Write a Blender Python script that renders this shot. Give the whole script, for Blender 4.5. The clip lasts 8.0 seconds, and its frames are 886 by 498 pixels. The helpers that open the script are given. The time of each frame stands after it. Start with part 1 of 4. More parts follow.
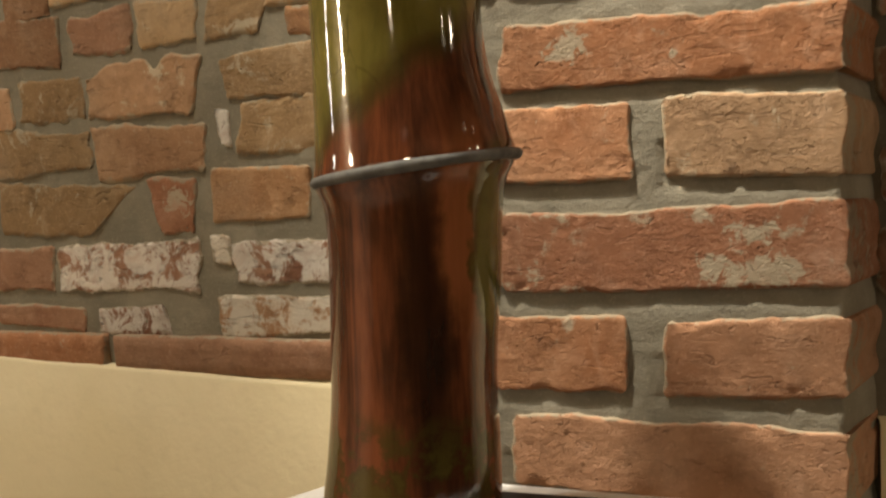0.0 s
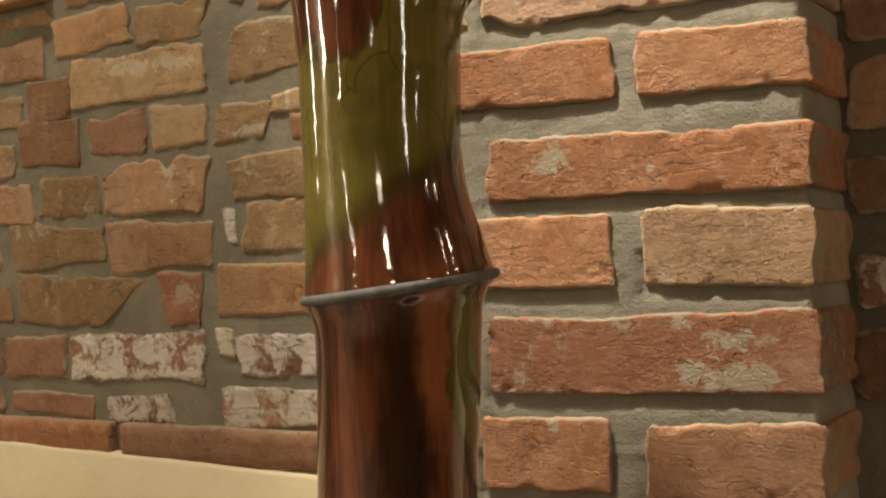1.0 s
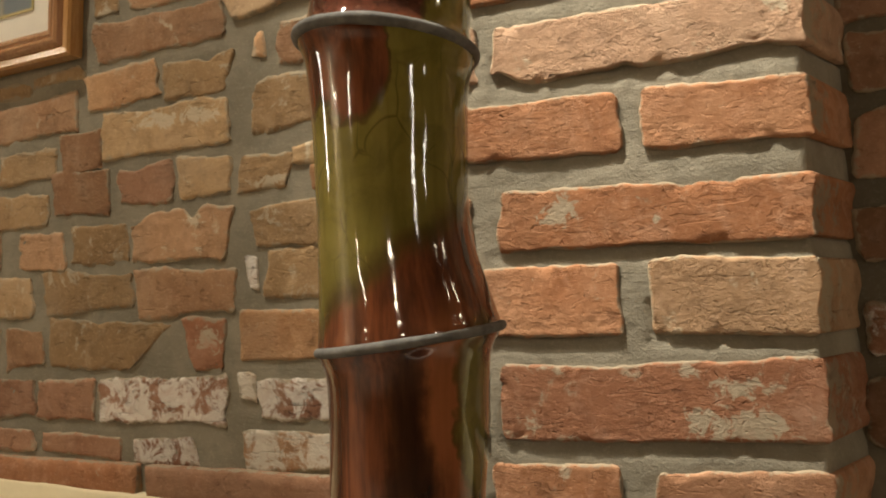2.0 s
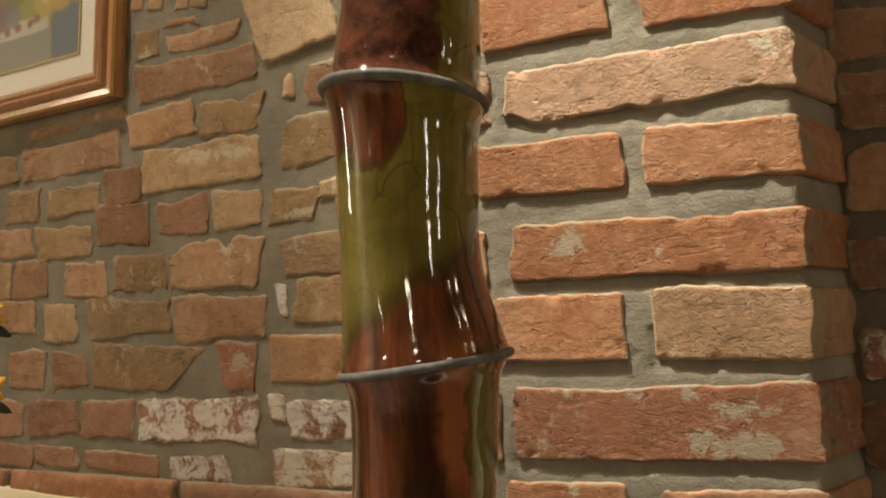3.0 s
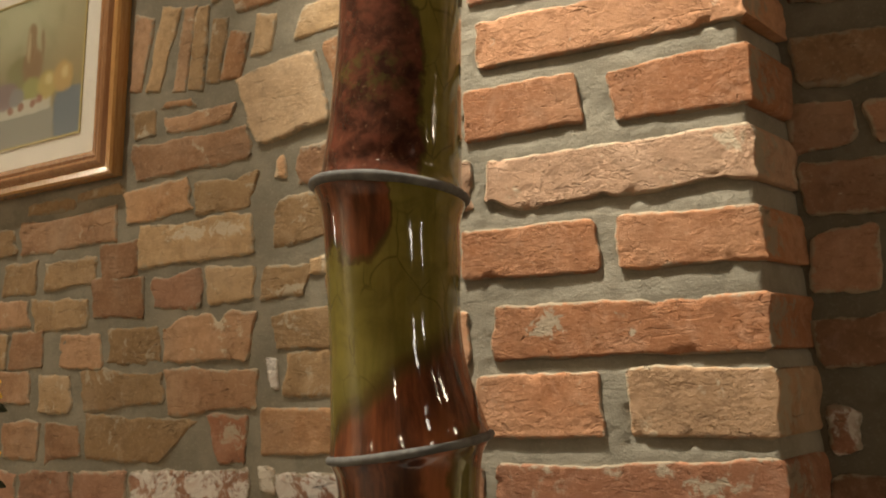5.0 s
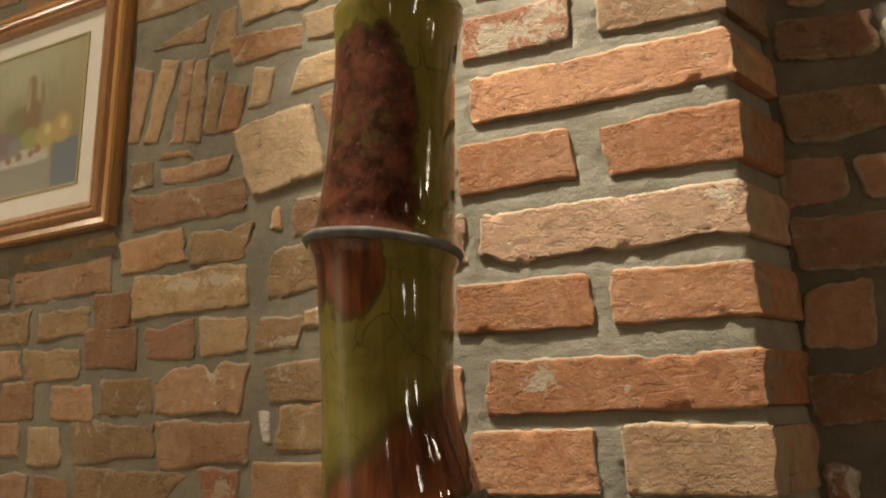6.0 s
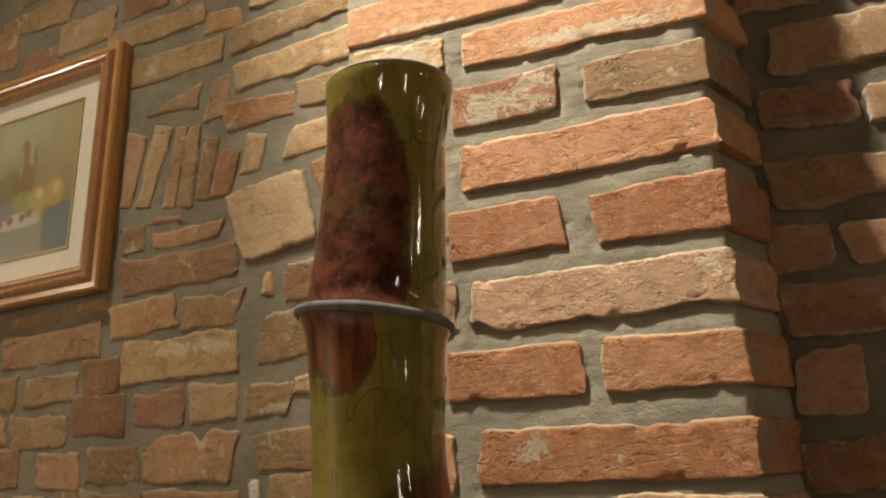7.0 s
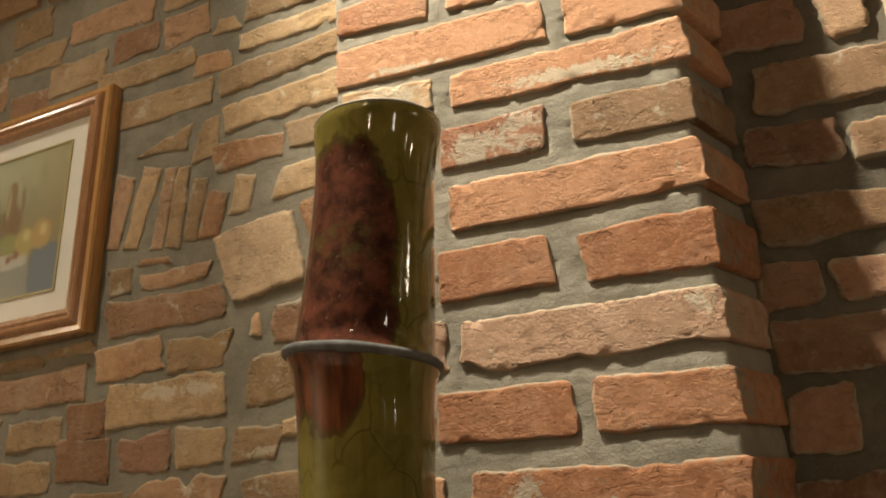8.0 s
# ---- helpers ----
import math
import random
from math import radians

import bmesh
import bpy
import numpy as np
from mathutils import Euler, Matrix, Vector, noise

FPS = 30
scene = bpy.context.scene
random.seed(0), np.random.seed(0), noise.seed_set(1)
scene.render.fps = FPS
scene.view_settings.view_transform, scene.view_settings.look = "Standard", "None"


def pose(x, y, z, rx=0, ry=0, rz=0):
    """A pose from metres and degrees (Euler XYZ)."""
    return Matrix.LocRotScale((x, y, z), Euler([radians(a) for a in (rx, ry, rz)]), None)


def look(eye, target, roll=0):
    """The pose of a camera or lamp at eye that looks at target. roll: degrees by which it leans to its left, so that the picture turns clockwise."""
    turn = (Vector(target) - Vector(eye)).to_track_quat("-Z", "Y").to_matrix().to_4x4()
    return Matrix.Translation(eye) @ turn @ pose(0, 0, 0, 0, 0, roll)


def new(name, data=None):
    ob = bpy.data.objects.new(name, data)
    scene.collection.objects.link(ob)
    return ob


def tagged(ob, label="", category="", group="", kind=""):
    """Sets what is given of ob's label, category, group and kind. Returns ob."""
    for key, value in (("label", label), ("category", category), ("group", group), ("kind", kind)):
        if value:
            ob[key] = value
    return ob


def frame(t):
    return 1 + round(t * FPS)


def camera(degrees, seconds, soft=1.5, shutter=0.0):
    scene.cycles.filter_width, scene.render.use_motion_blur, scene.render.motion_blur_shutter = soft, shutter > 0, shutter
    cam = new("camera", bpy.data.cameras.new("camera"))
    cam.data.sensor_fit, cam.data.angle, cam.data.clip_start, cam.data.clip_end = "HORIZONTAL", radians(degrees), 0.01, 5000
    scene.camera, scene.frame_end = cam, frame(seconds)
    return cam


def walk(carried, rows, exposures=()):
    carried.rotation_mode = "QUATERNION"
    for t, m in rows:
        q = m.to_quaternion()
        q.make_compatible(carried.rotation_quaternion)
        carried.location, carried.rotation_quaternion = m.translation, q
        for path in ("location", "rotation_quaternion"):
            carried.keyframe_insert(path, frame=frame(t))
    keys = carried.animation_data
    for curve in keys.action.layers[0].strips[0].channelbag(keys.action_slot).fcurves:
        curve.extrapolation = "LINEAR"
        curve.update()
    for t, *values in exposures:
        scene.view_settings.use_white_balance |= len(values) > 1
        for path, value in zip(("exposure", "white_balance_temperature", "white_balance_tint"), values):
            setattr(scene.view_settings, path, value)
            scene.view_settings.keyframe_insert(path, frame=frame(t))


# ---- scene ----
cam = camera(56.9, 8.0, soft=1.9, shutter=0.5)
PATH = [
    (0, (-0.122, -0.643, 1.112), (-0.665, 1.28, 1.011), -2.2),
    (0.5, (-0.1, -0.656, 1.131), (-0.66, 1.264, 1.112), -1.9),
    (1, (-0.09, -0.665, 1.147), (-0.671, 1.248, 1.197), -2.0),
    (1.5, (-0.081, -0.669, 1.155), (-0.689, 1.234, 1.258), -2.2),
    (3, (-0.043, -0.724, 1.165), (-0.748, 1.139, 1.35), -2.2),
    (3.5, (-0.028, -0.747, 1.17), (-0.743, 1.107, 1.394), -2.4),
    (4, (-0.025, -0.752, 1.174), (-0.728, 1.103, 1.431), -2.5),
    (4.5, (-0.023, -0.757, 1.178), (-0.711, 1.1, 1.46), -2.5),
    (4.7, (-0.023, -0.759, 1.183), (-0.701, 1.1, 1.472), -2.4),
    (6, (-0.019, -0.759, 1.198), (-0.675, 1.084, 1.613), -2.3),
    (6.5, (-0.017, -0.762, 1.205), (-0.656, 1.073, 1.678), -2.6),
    (7, (-0.016, -0.765, 1.214), (-0.637, 1.06, 1.748), -2.8),
    (7.5, (-0.015, -0.765, 1.218), (-0.619, 1.052, 1.798), -3.2),
    (8, (-0.016, -0.761, 1.213), (-0.601, 1.045, 1.842), -3.4),
]
walk(cam, [(t, look(eye, target, roll)) for t, eye, target, roll in PATH], [(0, 0.0), (1.5, 0.05), (3.5, 0.0), (4.7, -0.06), (6.5, -0.2), (8, -0.3)])

# ---- world and light ----
world = bpy.data.worlds.new("room_air")
scene.world = world
world.use_nodes = True
world.node_tree.nodes["Background"].inputs[0].default_value = (1.0, 0.78, 0.52, 1)
world.node_tree.nodes["Background"].inputs[1].default_value = 0.0
WARM = (1.0, 0.925, 0.775)
CEILING = 3.1


def spot(name, eye, target, watts, degrees, blend, radius, colour=WARM):
    data = bpy.data.lights.new(name, "SPOT")
    data.energy, data.spot_size, data.spot_blend, data.shadow_soft_size, data.color = watts, radians(degrees), blend, radius, colour
    ob = new(name, data)
    ob.matrix_world = look(eye, target)
    return ob


def bulb(name, eye, watts, radius, colour=WARM):
    data = bpy.data.lights.new(name, "POINT")
    data.energy, data.shadow_soft_size, data.color = watts, radius, colour
    ob = new(name, data)
    ob.location = eye
    return ob


def tube(name, eye, target, watts, wide, tall, colour=WARM):
    data = bpy.data.lights.new(name, "AREA")
    data.shape, data.size, data.size_y, data.energy, data.color = "RECTANGLE", wide, tall, watts, colour
    ob = new(name, data)
    ob.matrix_world = look(eye, target)
    return ob


SPOT_EYE = (-0.61, -0.365, 2.95)
spot("ceiling_spot_light", SPOT_EYE, (-0.12, 0.0, 1.96), 440, 52, 1.0, 0.026)
ROOM_LAMPS = [(-1.05, -0.50, 2.95), (-2.3, -0.50, 2.95)]
for (x, y, z), watts in zip(ROOM_LAMPS, (86, 62)):
    spot("ceiling_spot_light", (x, y, z), (x + 0.36, -0.16, 0.5), watts, 64, 1.0, 0.03)
# added fill: these light the floor, which bounces light into the room
BOUNCE_LAMPS = [(-1.9, -2.4, 2.95), (-2.8, -2.6, 2.95)]
for x, y, z in BOUNCE_LAMPS:
    spot("ceiling_spot_light", (x, y, z), (x, y, 0.0), 145, 80, 0.6, 0.03)
PALE = (1.0, 0.90, 0.74)
TUBES = [((1.82, -1.69, 1.70), 2.8, 0.085, 0.42), ((2.6, -1.15, 1.60), 1.4, 0.075, 0.22), ((-2.8, -0.40, 1.76), 3.4, 0.08, 0.40)]
TUBES_FACE = (-0.28, -0.16, 1.25)
for place, watts, wide, tall in TUBES:
    tube("tube_light", place, TUBES_FACE, watts, wide, tall, PALE)
GLOBES = [(0.2, -3.0, 1.98), (2.0, -0.60, 2.02), (2.6, -0.06, 2.25), (-3.2, -1.85, 2.0), (-2.9, -3.8, 2.05), (-0.22, -2.3, 2.85)]
# third is added to light the pillar's side; fourth is strengthened as vase fill
for place, watts, radius in zip(GLOBES, (12.0, 1.5, 4.5, 34.0, 9.0, 5.0), (0.052, 0.026, 0.045, 0.066, 0.048, 0.045)):
    bulb("hanging_lamp_light", place, watts, radius, (1.0, 0.80, 0.56))


# ---- materials ----
class Nodes:
    """Short hand for a node material."""

    def __init__(self, name):
        self.mat = bpy.data.materials.new(name)
        self.mat.use_nodes = True
        self.tree = self.mat.node_tree
        self.bsdf = self.tree.nodes["Principled BSDF"]

    def put(self, node, key, value):
        if isinstance(value, bpy.types.NodeSocket):
            self.tree.links.new(value, node.inputs[key])
        elif value is not None:
            node.inputs[key].default_value = value

    def node(self, kind, **keys):
        return self.tree.nodes.new(kind)

    def coords(self, scale=(1, 1, 1), which="Object"):
        tc = self.node("ShaderNodeTexCoord")
        mp = self.node("ShaderNodeMapping")
        mp.inputs["Scale"].default_value = scale
        self.tree.links.new(tc.outputs[which], mp.inputs["Vector"])
        return mp.outputs[0]

    def place(self):
        return self.node("ShaderNodeNewGeometry").outputs["Position"]

    def scaled(self, vector, scale):
        mp = self.node("ShaderNodeMapping")
        mp.inputs["Scale"].default_value = scale
        self.tree.links.new(vector, mp.inputs["Vector"])
        return mp.outputs[0]

    def noise(self, vector, scale, detail=4, rough=0.55, distort=0.0):
        n = self.node("ShaderNodeTexNoise")
        self.put(n, "Vector", vector)
        n.inputs["Scale"].default_value, n.inputs["Detail"].default_value = scale, detail
        n.inputs["Roughness"].default_value, n.inputs["Distortion"].default_value = rough, distort
        return n.outputs["Fac"]

    def voronoi(self, vector, scale, feature="DISTANCE_TO_EDGE"):
        n = self.node("ShaderNodeTexVoronoi")
        n.feature = feature
        self.put(n, "Vector", vector)
        n.inputs["Scale"].default_value = scale
        return n.outputs["Distance"]

    def math(self, op, a, b=None, c=None):
        n = self.node("ShaderNodeMath")
        n.operation = op
        self.put(n, 0, a), self.put(n, 1, b), self.put(n, 2, c)
        return n.outputs[0]

    def step(self, value, low, high, a=0.0, b=1.0):
        n = self.node("ShaderNodeMapRange")
        n.interpolation_type = "SMOOTHSTEP"
        self.put(n, 0, value), self.put(n, 1, low), self.put(n, 2, high), self.put(n, 3, a), self.put(n, 4, b)
        return n.outputs[0]

    def mix(self, fac, a, b, blend="MIX"):
        n = self.node("ShaderNodeMix")
        n.data_type, n.blend_type = "RGBA", blend
        self.put(n, 0, fac)
        self.put(n, 6, (*a, 1) if isinstance(a, tuple) else a)
        self.put(n, 7, (*b, 1) if isinstance(b, tuple) else b)
        return n.outputs[2]

    def random(self):
        return self.node("ShaderNodeObjectInfo").outputs["Random"]

    def bump(self, height, strength, distance, before=None):
        n = self.node("ShaderNodeBump")
        n.inputs["Strength"].default_value, n.inputs["Distance"].default_value = strength, distance
        self.put(n, "Height", height), self.put(n, "Normal", before)
        return n.outputs[0]

    def done(self, colour, rough=0.8, normal=None, **more):
        self.put(self.bsdf, "Base Color", (*colour, 1) if isinstance(colour, tuple) else colour)
        self.put(self.bsdf, "Roughness", rough)
        self.put(self.bsdf, "Normal", normal)
        for key, value in more.items():
            self.put(self.bsdf, key.replace("_", " "), value)
        return self.mat


def brick_material(name, a, b, pale=0.30, lime=0.62, lime_colour=(0.52, 0.44, 0.315), relief=1.0, lime_size=26, lime_soft=0.055):
    """Fired clay: two clay colours, sooty blotches, lime smears, pits and drag lines."""
    n = Nodes(name)
    p = n.place()
    rnd = n.random()
    base = n.mix(n.step(n.math("ADD", n.noise(p, 14, 3), n.math("MULTIPLY", rnd, 0.5)), 0.45, 0.95), a, b)
    base = n.mix(n.step(n.noise(p, 55, 5, 0.65), 0.42, 0.72, 0.0, 0.45), base, tuple(0.55 * v for v in a))
    base = n.mix(n.step(n.noise(p, 260, 3, 0.6), 0.52, 0.72, 0.0, 0.35), base, tuple(min(1, 1.35 * v + 0.03) for v in b))
    smear = n.math("ADD", n.noise(p, lime_size, 6, 0.66, 0.6), n.math("MULTIPLY", n.noise(p, 150, 4, 0.6), 0.22))
    base = n.mix(n.step(smear, lime + 0.105 - lime_soft, lime + 0.105 + lime_soft, 0.0, 0.85), base, lime_colour)
    left_on = n.node("ShaderNodeAttribute")
    left_on.attribute_name = "lime"
    ragged = n.math("ADD", left_on.outputs["Fac"], n.math("MULTIPLY", n.math("SUBTRACT", n.noise(p, 62, 7, 0.68, 1.1), 0.5), 2.6))
    base = n.mix(n.step(ragged, 0.40, 0.62, 0.0, 0.88), base, lime_colour)
    rim = n.node("ShaderNodeAttribute")
    rim.attribute_name = "rim"
    smudge = n.math("ADD", rim.outputs["Fac"], n.math("MULTIPLY", n.math("SUBTRACT", n.noise(p, 70, 5, 0.65), 0.5), 1.9))
    base = n.mix(n.step(smudge, 0.66, 0.98, 0.0, 0.85), base, (0.335, 0.285, 0.200))
    bloom = n.step(n.noise(p, 34, 6, 0.62, 0.8), 0.50, 0.74, 0.0, 0.5)
    base = n.mix(bloom, base, tuple(min(1.0, 1.12 * v + 0.055) for v in b))
    dust = n.step(n.noise(p, 8, 4), 0.5, 0.75, 0.0, pale)
    base = n.mix(dust, base, (0.42, 0.33, 0.23))
    tone = n.node("ShaderNodeHueSaturation")
    n.put(tone, "Color", base), n.put(tone, "Value", n.step(rnd, 0.0, 1.0, 0.82, 1.14))
    grain = n.math("ADD", n.noise(n.scaled(p, (1.0, 1.0, 1.3)), 150, 6, 0.66, 0.2), n.math("MULTIPLY", n.noise(n.scaled(p, (1.0, 1.0, 1.6)), 420, 4, 0.65), 0.4))
    cracks = []
    for turn, across, along, low in ((10, 130, 26, 0.635), (-28, 110, 60, 0.64), (35, 150, 90, 0.65)):
        mp = n.node("ShaderNodeMapping")
        mp.inputs["Rotation"].default_value = (0, radians(turn), 0)
        mp.inputs["Scale"].default_value = (along, along, across)
        n.tree.links.new(p, mp.inputs["Vector"])
        cracks.append(n.step(n.noise(mp.outputs[0], 1.0, 3, 0.6, 0.7), low, low + 0.035))
    # smooth moulded patches beside rough, torn ones
    torn = n.step(n.noise(p, 19, 3, 0.5, 0.4), 0.40, 0.62, 0.30, 1.0)
    folds = n.math("MULTIPLY", n.math("MAXIMUM", n.math("MAXIMUM", cracks[0], cracks[1]), cracks[2]), torn)
    n.put(tone, "Color", n.mix(n.math("MULTIPLY", folds, 0.18), base, tuple(0.42 * v for v in a)))
    pits = n.math("SUBTRACT", n.math("MULTIPLY", n.step(n.voronoi(n.scaled(p, (1, 1, 1.6)), 70, "F1"), 0.0, 0.09, -1.0, 0.0), torn), folds)
    normal = n.bump(pits, 0.9 * relief, 0.0024, n.bump(n.math("MULTIPLY", n.math("SUBTRACT", grain, 0.7), torn), 0.8 * relief, 0.0032))
    return n.done(tone.outputs[0], 0.92, normal, Specular_IOR_Level=0.2)


BRICK = {
    "o": brick_material("clay_orange", (0.425, 0.187, 0.088), (0.515, 0.274, 0.149), 0.25, 0.70),
    "r": brick_material("clay_red", (0.36, 0.172, 0.090), (0.44, 0.240, 0.138), 0.25, 0.70),
    "t": brick_material("clay_tan", (0.40, 0.240, 0.122), (0.49, 0.318, 0.172), 0.30, 0.64),
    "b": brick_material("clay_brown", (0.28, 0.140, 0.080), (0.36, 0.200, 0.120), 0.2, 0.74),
    "p": brick_material("clay_patched", (0.37, 0.165, 0.088), (0.45, 0.235, 0.140), 0.25, 0.62),
    "w": brick_material("clay_limewashed", (0.24, 0.105, 0.062), (0.34, 0.185, 0.115), 0.2, 0.485, (0.74, 0.70, 0.62), 1.5, 34, 0.06),
    "c": brick_material("clay_chalky", (0.42, 0.235, 0.125), (0.50, 0.33, 0.20), 0.2, 0.44, (0.74, 0.69, 0.58), 1.3, 46, 0.07),
    "l": brick_material("clay_rosy_pale", (0.355, 0.210, 0.128), (0.43, 0.270, 0.172), 0.3, 0.66),
    "s": brick_material("field_stone_tan", (0.58, 0.40, 0.235), (0.66, 0.47, 0.290), 0.12, 0.70),
    "e": brick_material("clay_earth_red", (0.315, 0.168, 0.088), (0.40, 0.240, 0.134), 0.3, 0.68),
    "n": brick_material("clay_earth_orange", (0.37, 0.190, 0.090), (0.45, 0.270, 0.140), 0.3, 0.68),
    "y": brick_material("clay_earth_tan", (0.345, 0.218, 0.108), (0.43, 0.288, 0.152), 0.35, 0.64),
    # brown clay with the right wall's shade put into its colour
    "d": brick_material("clay_shaded_brown", (0.19, 0.100, 0.058), (0.27, 0.150, 0.090), 0.2, 0.72),
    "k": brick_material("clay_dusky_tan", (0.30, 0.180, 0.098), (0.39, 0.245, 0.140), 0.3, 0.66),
}


def mortar_material(name, a, b):
    """Sandy cement: cloudy grey, sand grains, and the strokes of the pointing tool along the joints."""
    n = Nodes(name)
    p = n.place()
    c = n.mix(n.step(n.noise(p, 16, 5), 0.35, 0.7), a, b)
    c = n.mix(n.step(n.noise(p, 330, 3, 0.6), 0.52, 0.75, 0, 0.45), c, tuple(1.3 * v for v in b))
    c = n.mix(n.step(n.noise(p, 48, 5, 0.6, 0.4), 0.50, 0.72, 0, 0.4), c, tuple(0.72 * v for v in a))
    strokes = n.noise(n.scaled(p, (9, 9, 120)), 1.0, 4, 0.6, 0.6)
    lumps = n.noise(p, 55, 5, 0.6, 0.1)
    grains = n.noise(p, 520, 3, 0.65)
    h = n.math("ADD", n.math("ADD", n.math("MULTIPLY", lumps, 0.75), n.math("MULTIPLY", strokes, 0.28)), n.math("MULTIPLY", grains, 0.35))
    return n.done(c, 0.95, n.bump(h, 0.6, 0.0034), Specular_IOR_Level=0.15)


def plaster_material(name, a, b):
    n = Nodes(name)
    p = n.place()
    c = n.mix(n.step(n.noise(p, 5, 4), 0.35, 0.7), a, b)
    c = n.mix(n.step(n.noise(p, 60, 4), 0.5, 0.8, 0, 0.2), c, tuple(0.8 * v for v in a))
    return n.done(c, 0.85, n.bump(n.noise(p, 90, 5), 0.35, 0.002), Specular_IOR_Level=0.25)


def wood_material(name, a, b, rough=0.32, along=(6, 6, 0.6)):
    n = Nodes(name)
    p = n.coords(along)
    g = n.noise(p, 30, 6, 0.6, 1.2)
    c = n.mix(n.step(g, 0.3, 0.7), a, b)
    c = n.mix(n.step(n.noise(p, 140, 4), 0.5, 0.75, 0, 0.3), c, tuple(0.55 * v for v in a))
    return n.done(c, rough, n.bump(g, 0.12, 0.0006), Coat_Weight=0.8, Coat_Roughness=0.15)


def plain_material(name, colour, rough=0.5, vary=0.15, scale=60, relief=0.1, **more):
    n = Nodes(name)
    p = n.coords()
    c = n.mix(n.step(n.noise(p, scale, 4), 0.3, 0.7), tuple(v * (1 - vary) for v in colour), tuple(min(1, v * (1 + vary)) for v in colour))
    return n.done(c, rough, n.bump(n.noise(p, scale * 4, 3), relief, 0.001), **more)


MORTAR = mortar_material("cement_mortar", (0.255, 0.228, 0.172), (0.330, 0.295, 0.226))
OLD_MORTAR = mortar_material("old_grey_mortar", (0.205, 0.181, 0.132), (0.275, 0.243, 0.180))
# the grey mortar again, darkened to stand for shade on the right wall
SHADED_MORTAR = mortar_material("shaded_grey_mortar", (0.130, 0.112, 0.082), (0.185, 0.162, 0.120))
PLASTER = plaster_material("cream_plaster", (0.70, 0.60, 0.38), (0.76, 0.66, 0.44))
PLASTER_ROOM = plaster_material("room_plaster", (0.60, 0.55, 0.45), (0.66, 0.61, 0.51))
DARK_WALL = plaster_material("dark_brown_plaster", (0.20, 0.145, 0.095), (0.27, 0.20, 0.13))
FLOOR = plain_material("stone_floor", (0.40, 0.34, 0.27), 0.6, 0.2, 12)
WHITE = plain_material("white_lacquer", (0.74, 0.72, 0.68), 0.4, 0.05, 30)
DARK_TOP = plain_material("dark_inset", (0.022, 0.018, 0.015), 0.7, 0.2, 40)
METAL = plain_material("brushed_metal", (0.5, 0.5, 0.5), 0.35, 0.1, 80, Metallic=1.0)


# ---- mesh helpers ----
def mesh_object(name, verts, faces, material, parent=None, smooth=True, label=""):
    me = bpy.data.meshes.new(name)
    me.from_pydata(verts, [], faces)
    me.update()
    if smooth:
        me.polygons.foreach_set("use_smooth", [True] * len(me.polygons))
    me.materials.append(material)
    ob = new(name, me)
    if parent:
        ob.parent = parent
    return tagged(ob, label)


def part(name, bm, material, parent, label="", smooth=False):
    bmesh.ops.recalc_face_normals(bm, faces=bm.faces)
    me = bpy.data.meshes.new(name)
    bm.to_mesh(me)
    bm.free()
    if smooth:
        me.polygons.foreach_set("use_smooth", [True] * len(me.polygons))
    me.materials.append(material)
    ob = new(name, me)
    if parent:
        ob.parent = parent
    return tagged(ob, label)


def box(x0, x1, y0, y1, z0, z1, bevel=0.0):
    bm = bmesh.new()
    bmesh.ops.create_cube(bm, size=1.0, matrix=Matrix.LocRotScale(((x0 + x1) / 2, (y0 + y1) / 2, (z0 + z1) / 2), None, (x1 - x0, y1 - y0, z1 - z0)))
    if bevel:
        bmesh.ops.bevel(bm, geom=bm.edges[:], offset=bevel, segments=2, affect="EDGES")
    return bm


def lathe_verts(rings, sides):
    """rings: (centre, radius, tilt direction and slope) from bottom to top."""
    verts = []
    for (cx, cy, cz), r, (tx, ty) in rings:
        for k in range(sides):
            a = 2 * math.pi * k / sides
            dx, dy = r * math.cos(a), r * math.sin(a)
            verts.append((cx + dx, cy + dy, cz + dx * tx + dy * ty))
    faces = [(i * sides + k, i * sides + (k + 1) % sides, (i + 1) * sides + (k + 1) % sides, (i + 1) * sides + k) for i in range(len(rings) - 1) for k in range(sides)]
    return verts, faces


# ---- walls: each has a frame that turns (along, out, up) into a place ----
LEFT_TURN = -0.1
LEFT_N = Vector((-0.1, -1.0, 0)).normalized()


def left_frame(u, d, z):
    base = Vector((u, 0.106 + LEFT_TURN * (u + 0.6), z))
    return base + LEFT_N * d


def right_frame(u, d, z):
    return Vector((u, 0.096 - d, z))


def pillar_frame(u, d, z):
    return Vector((u, 0.009 - d, z))


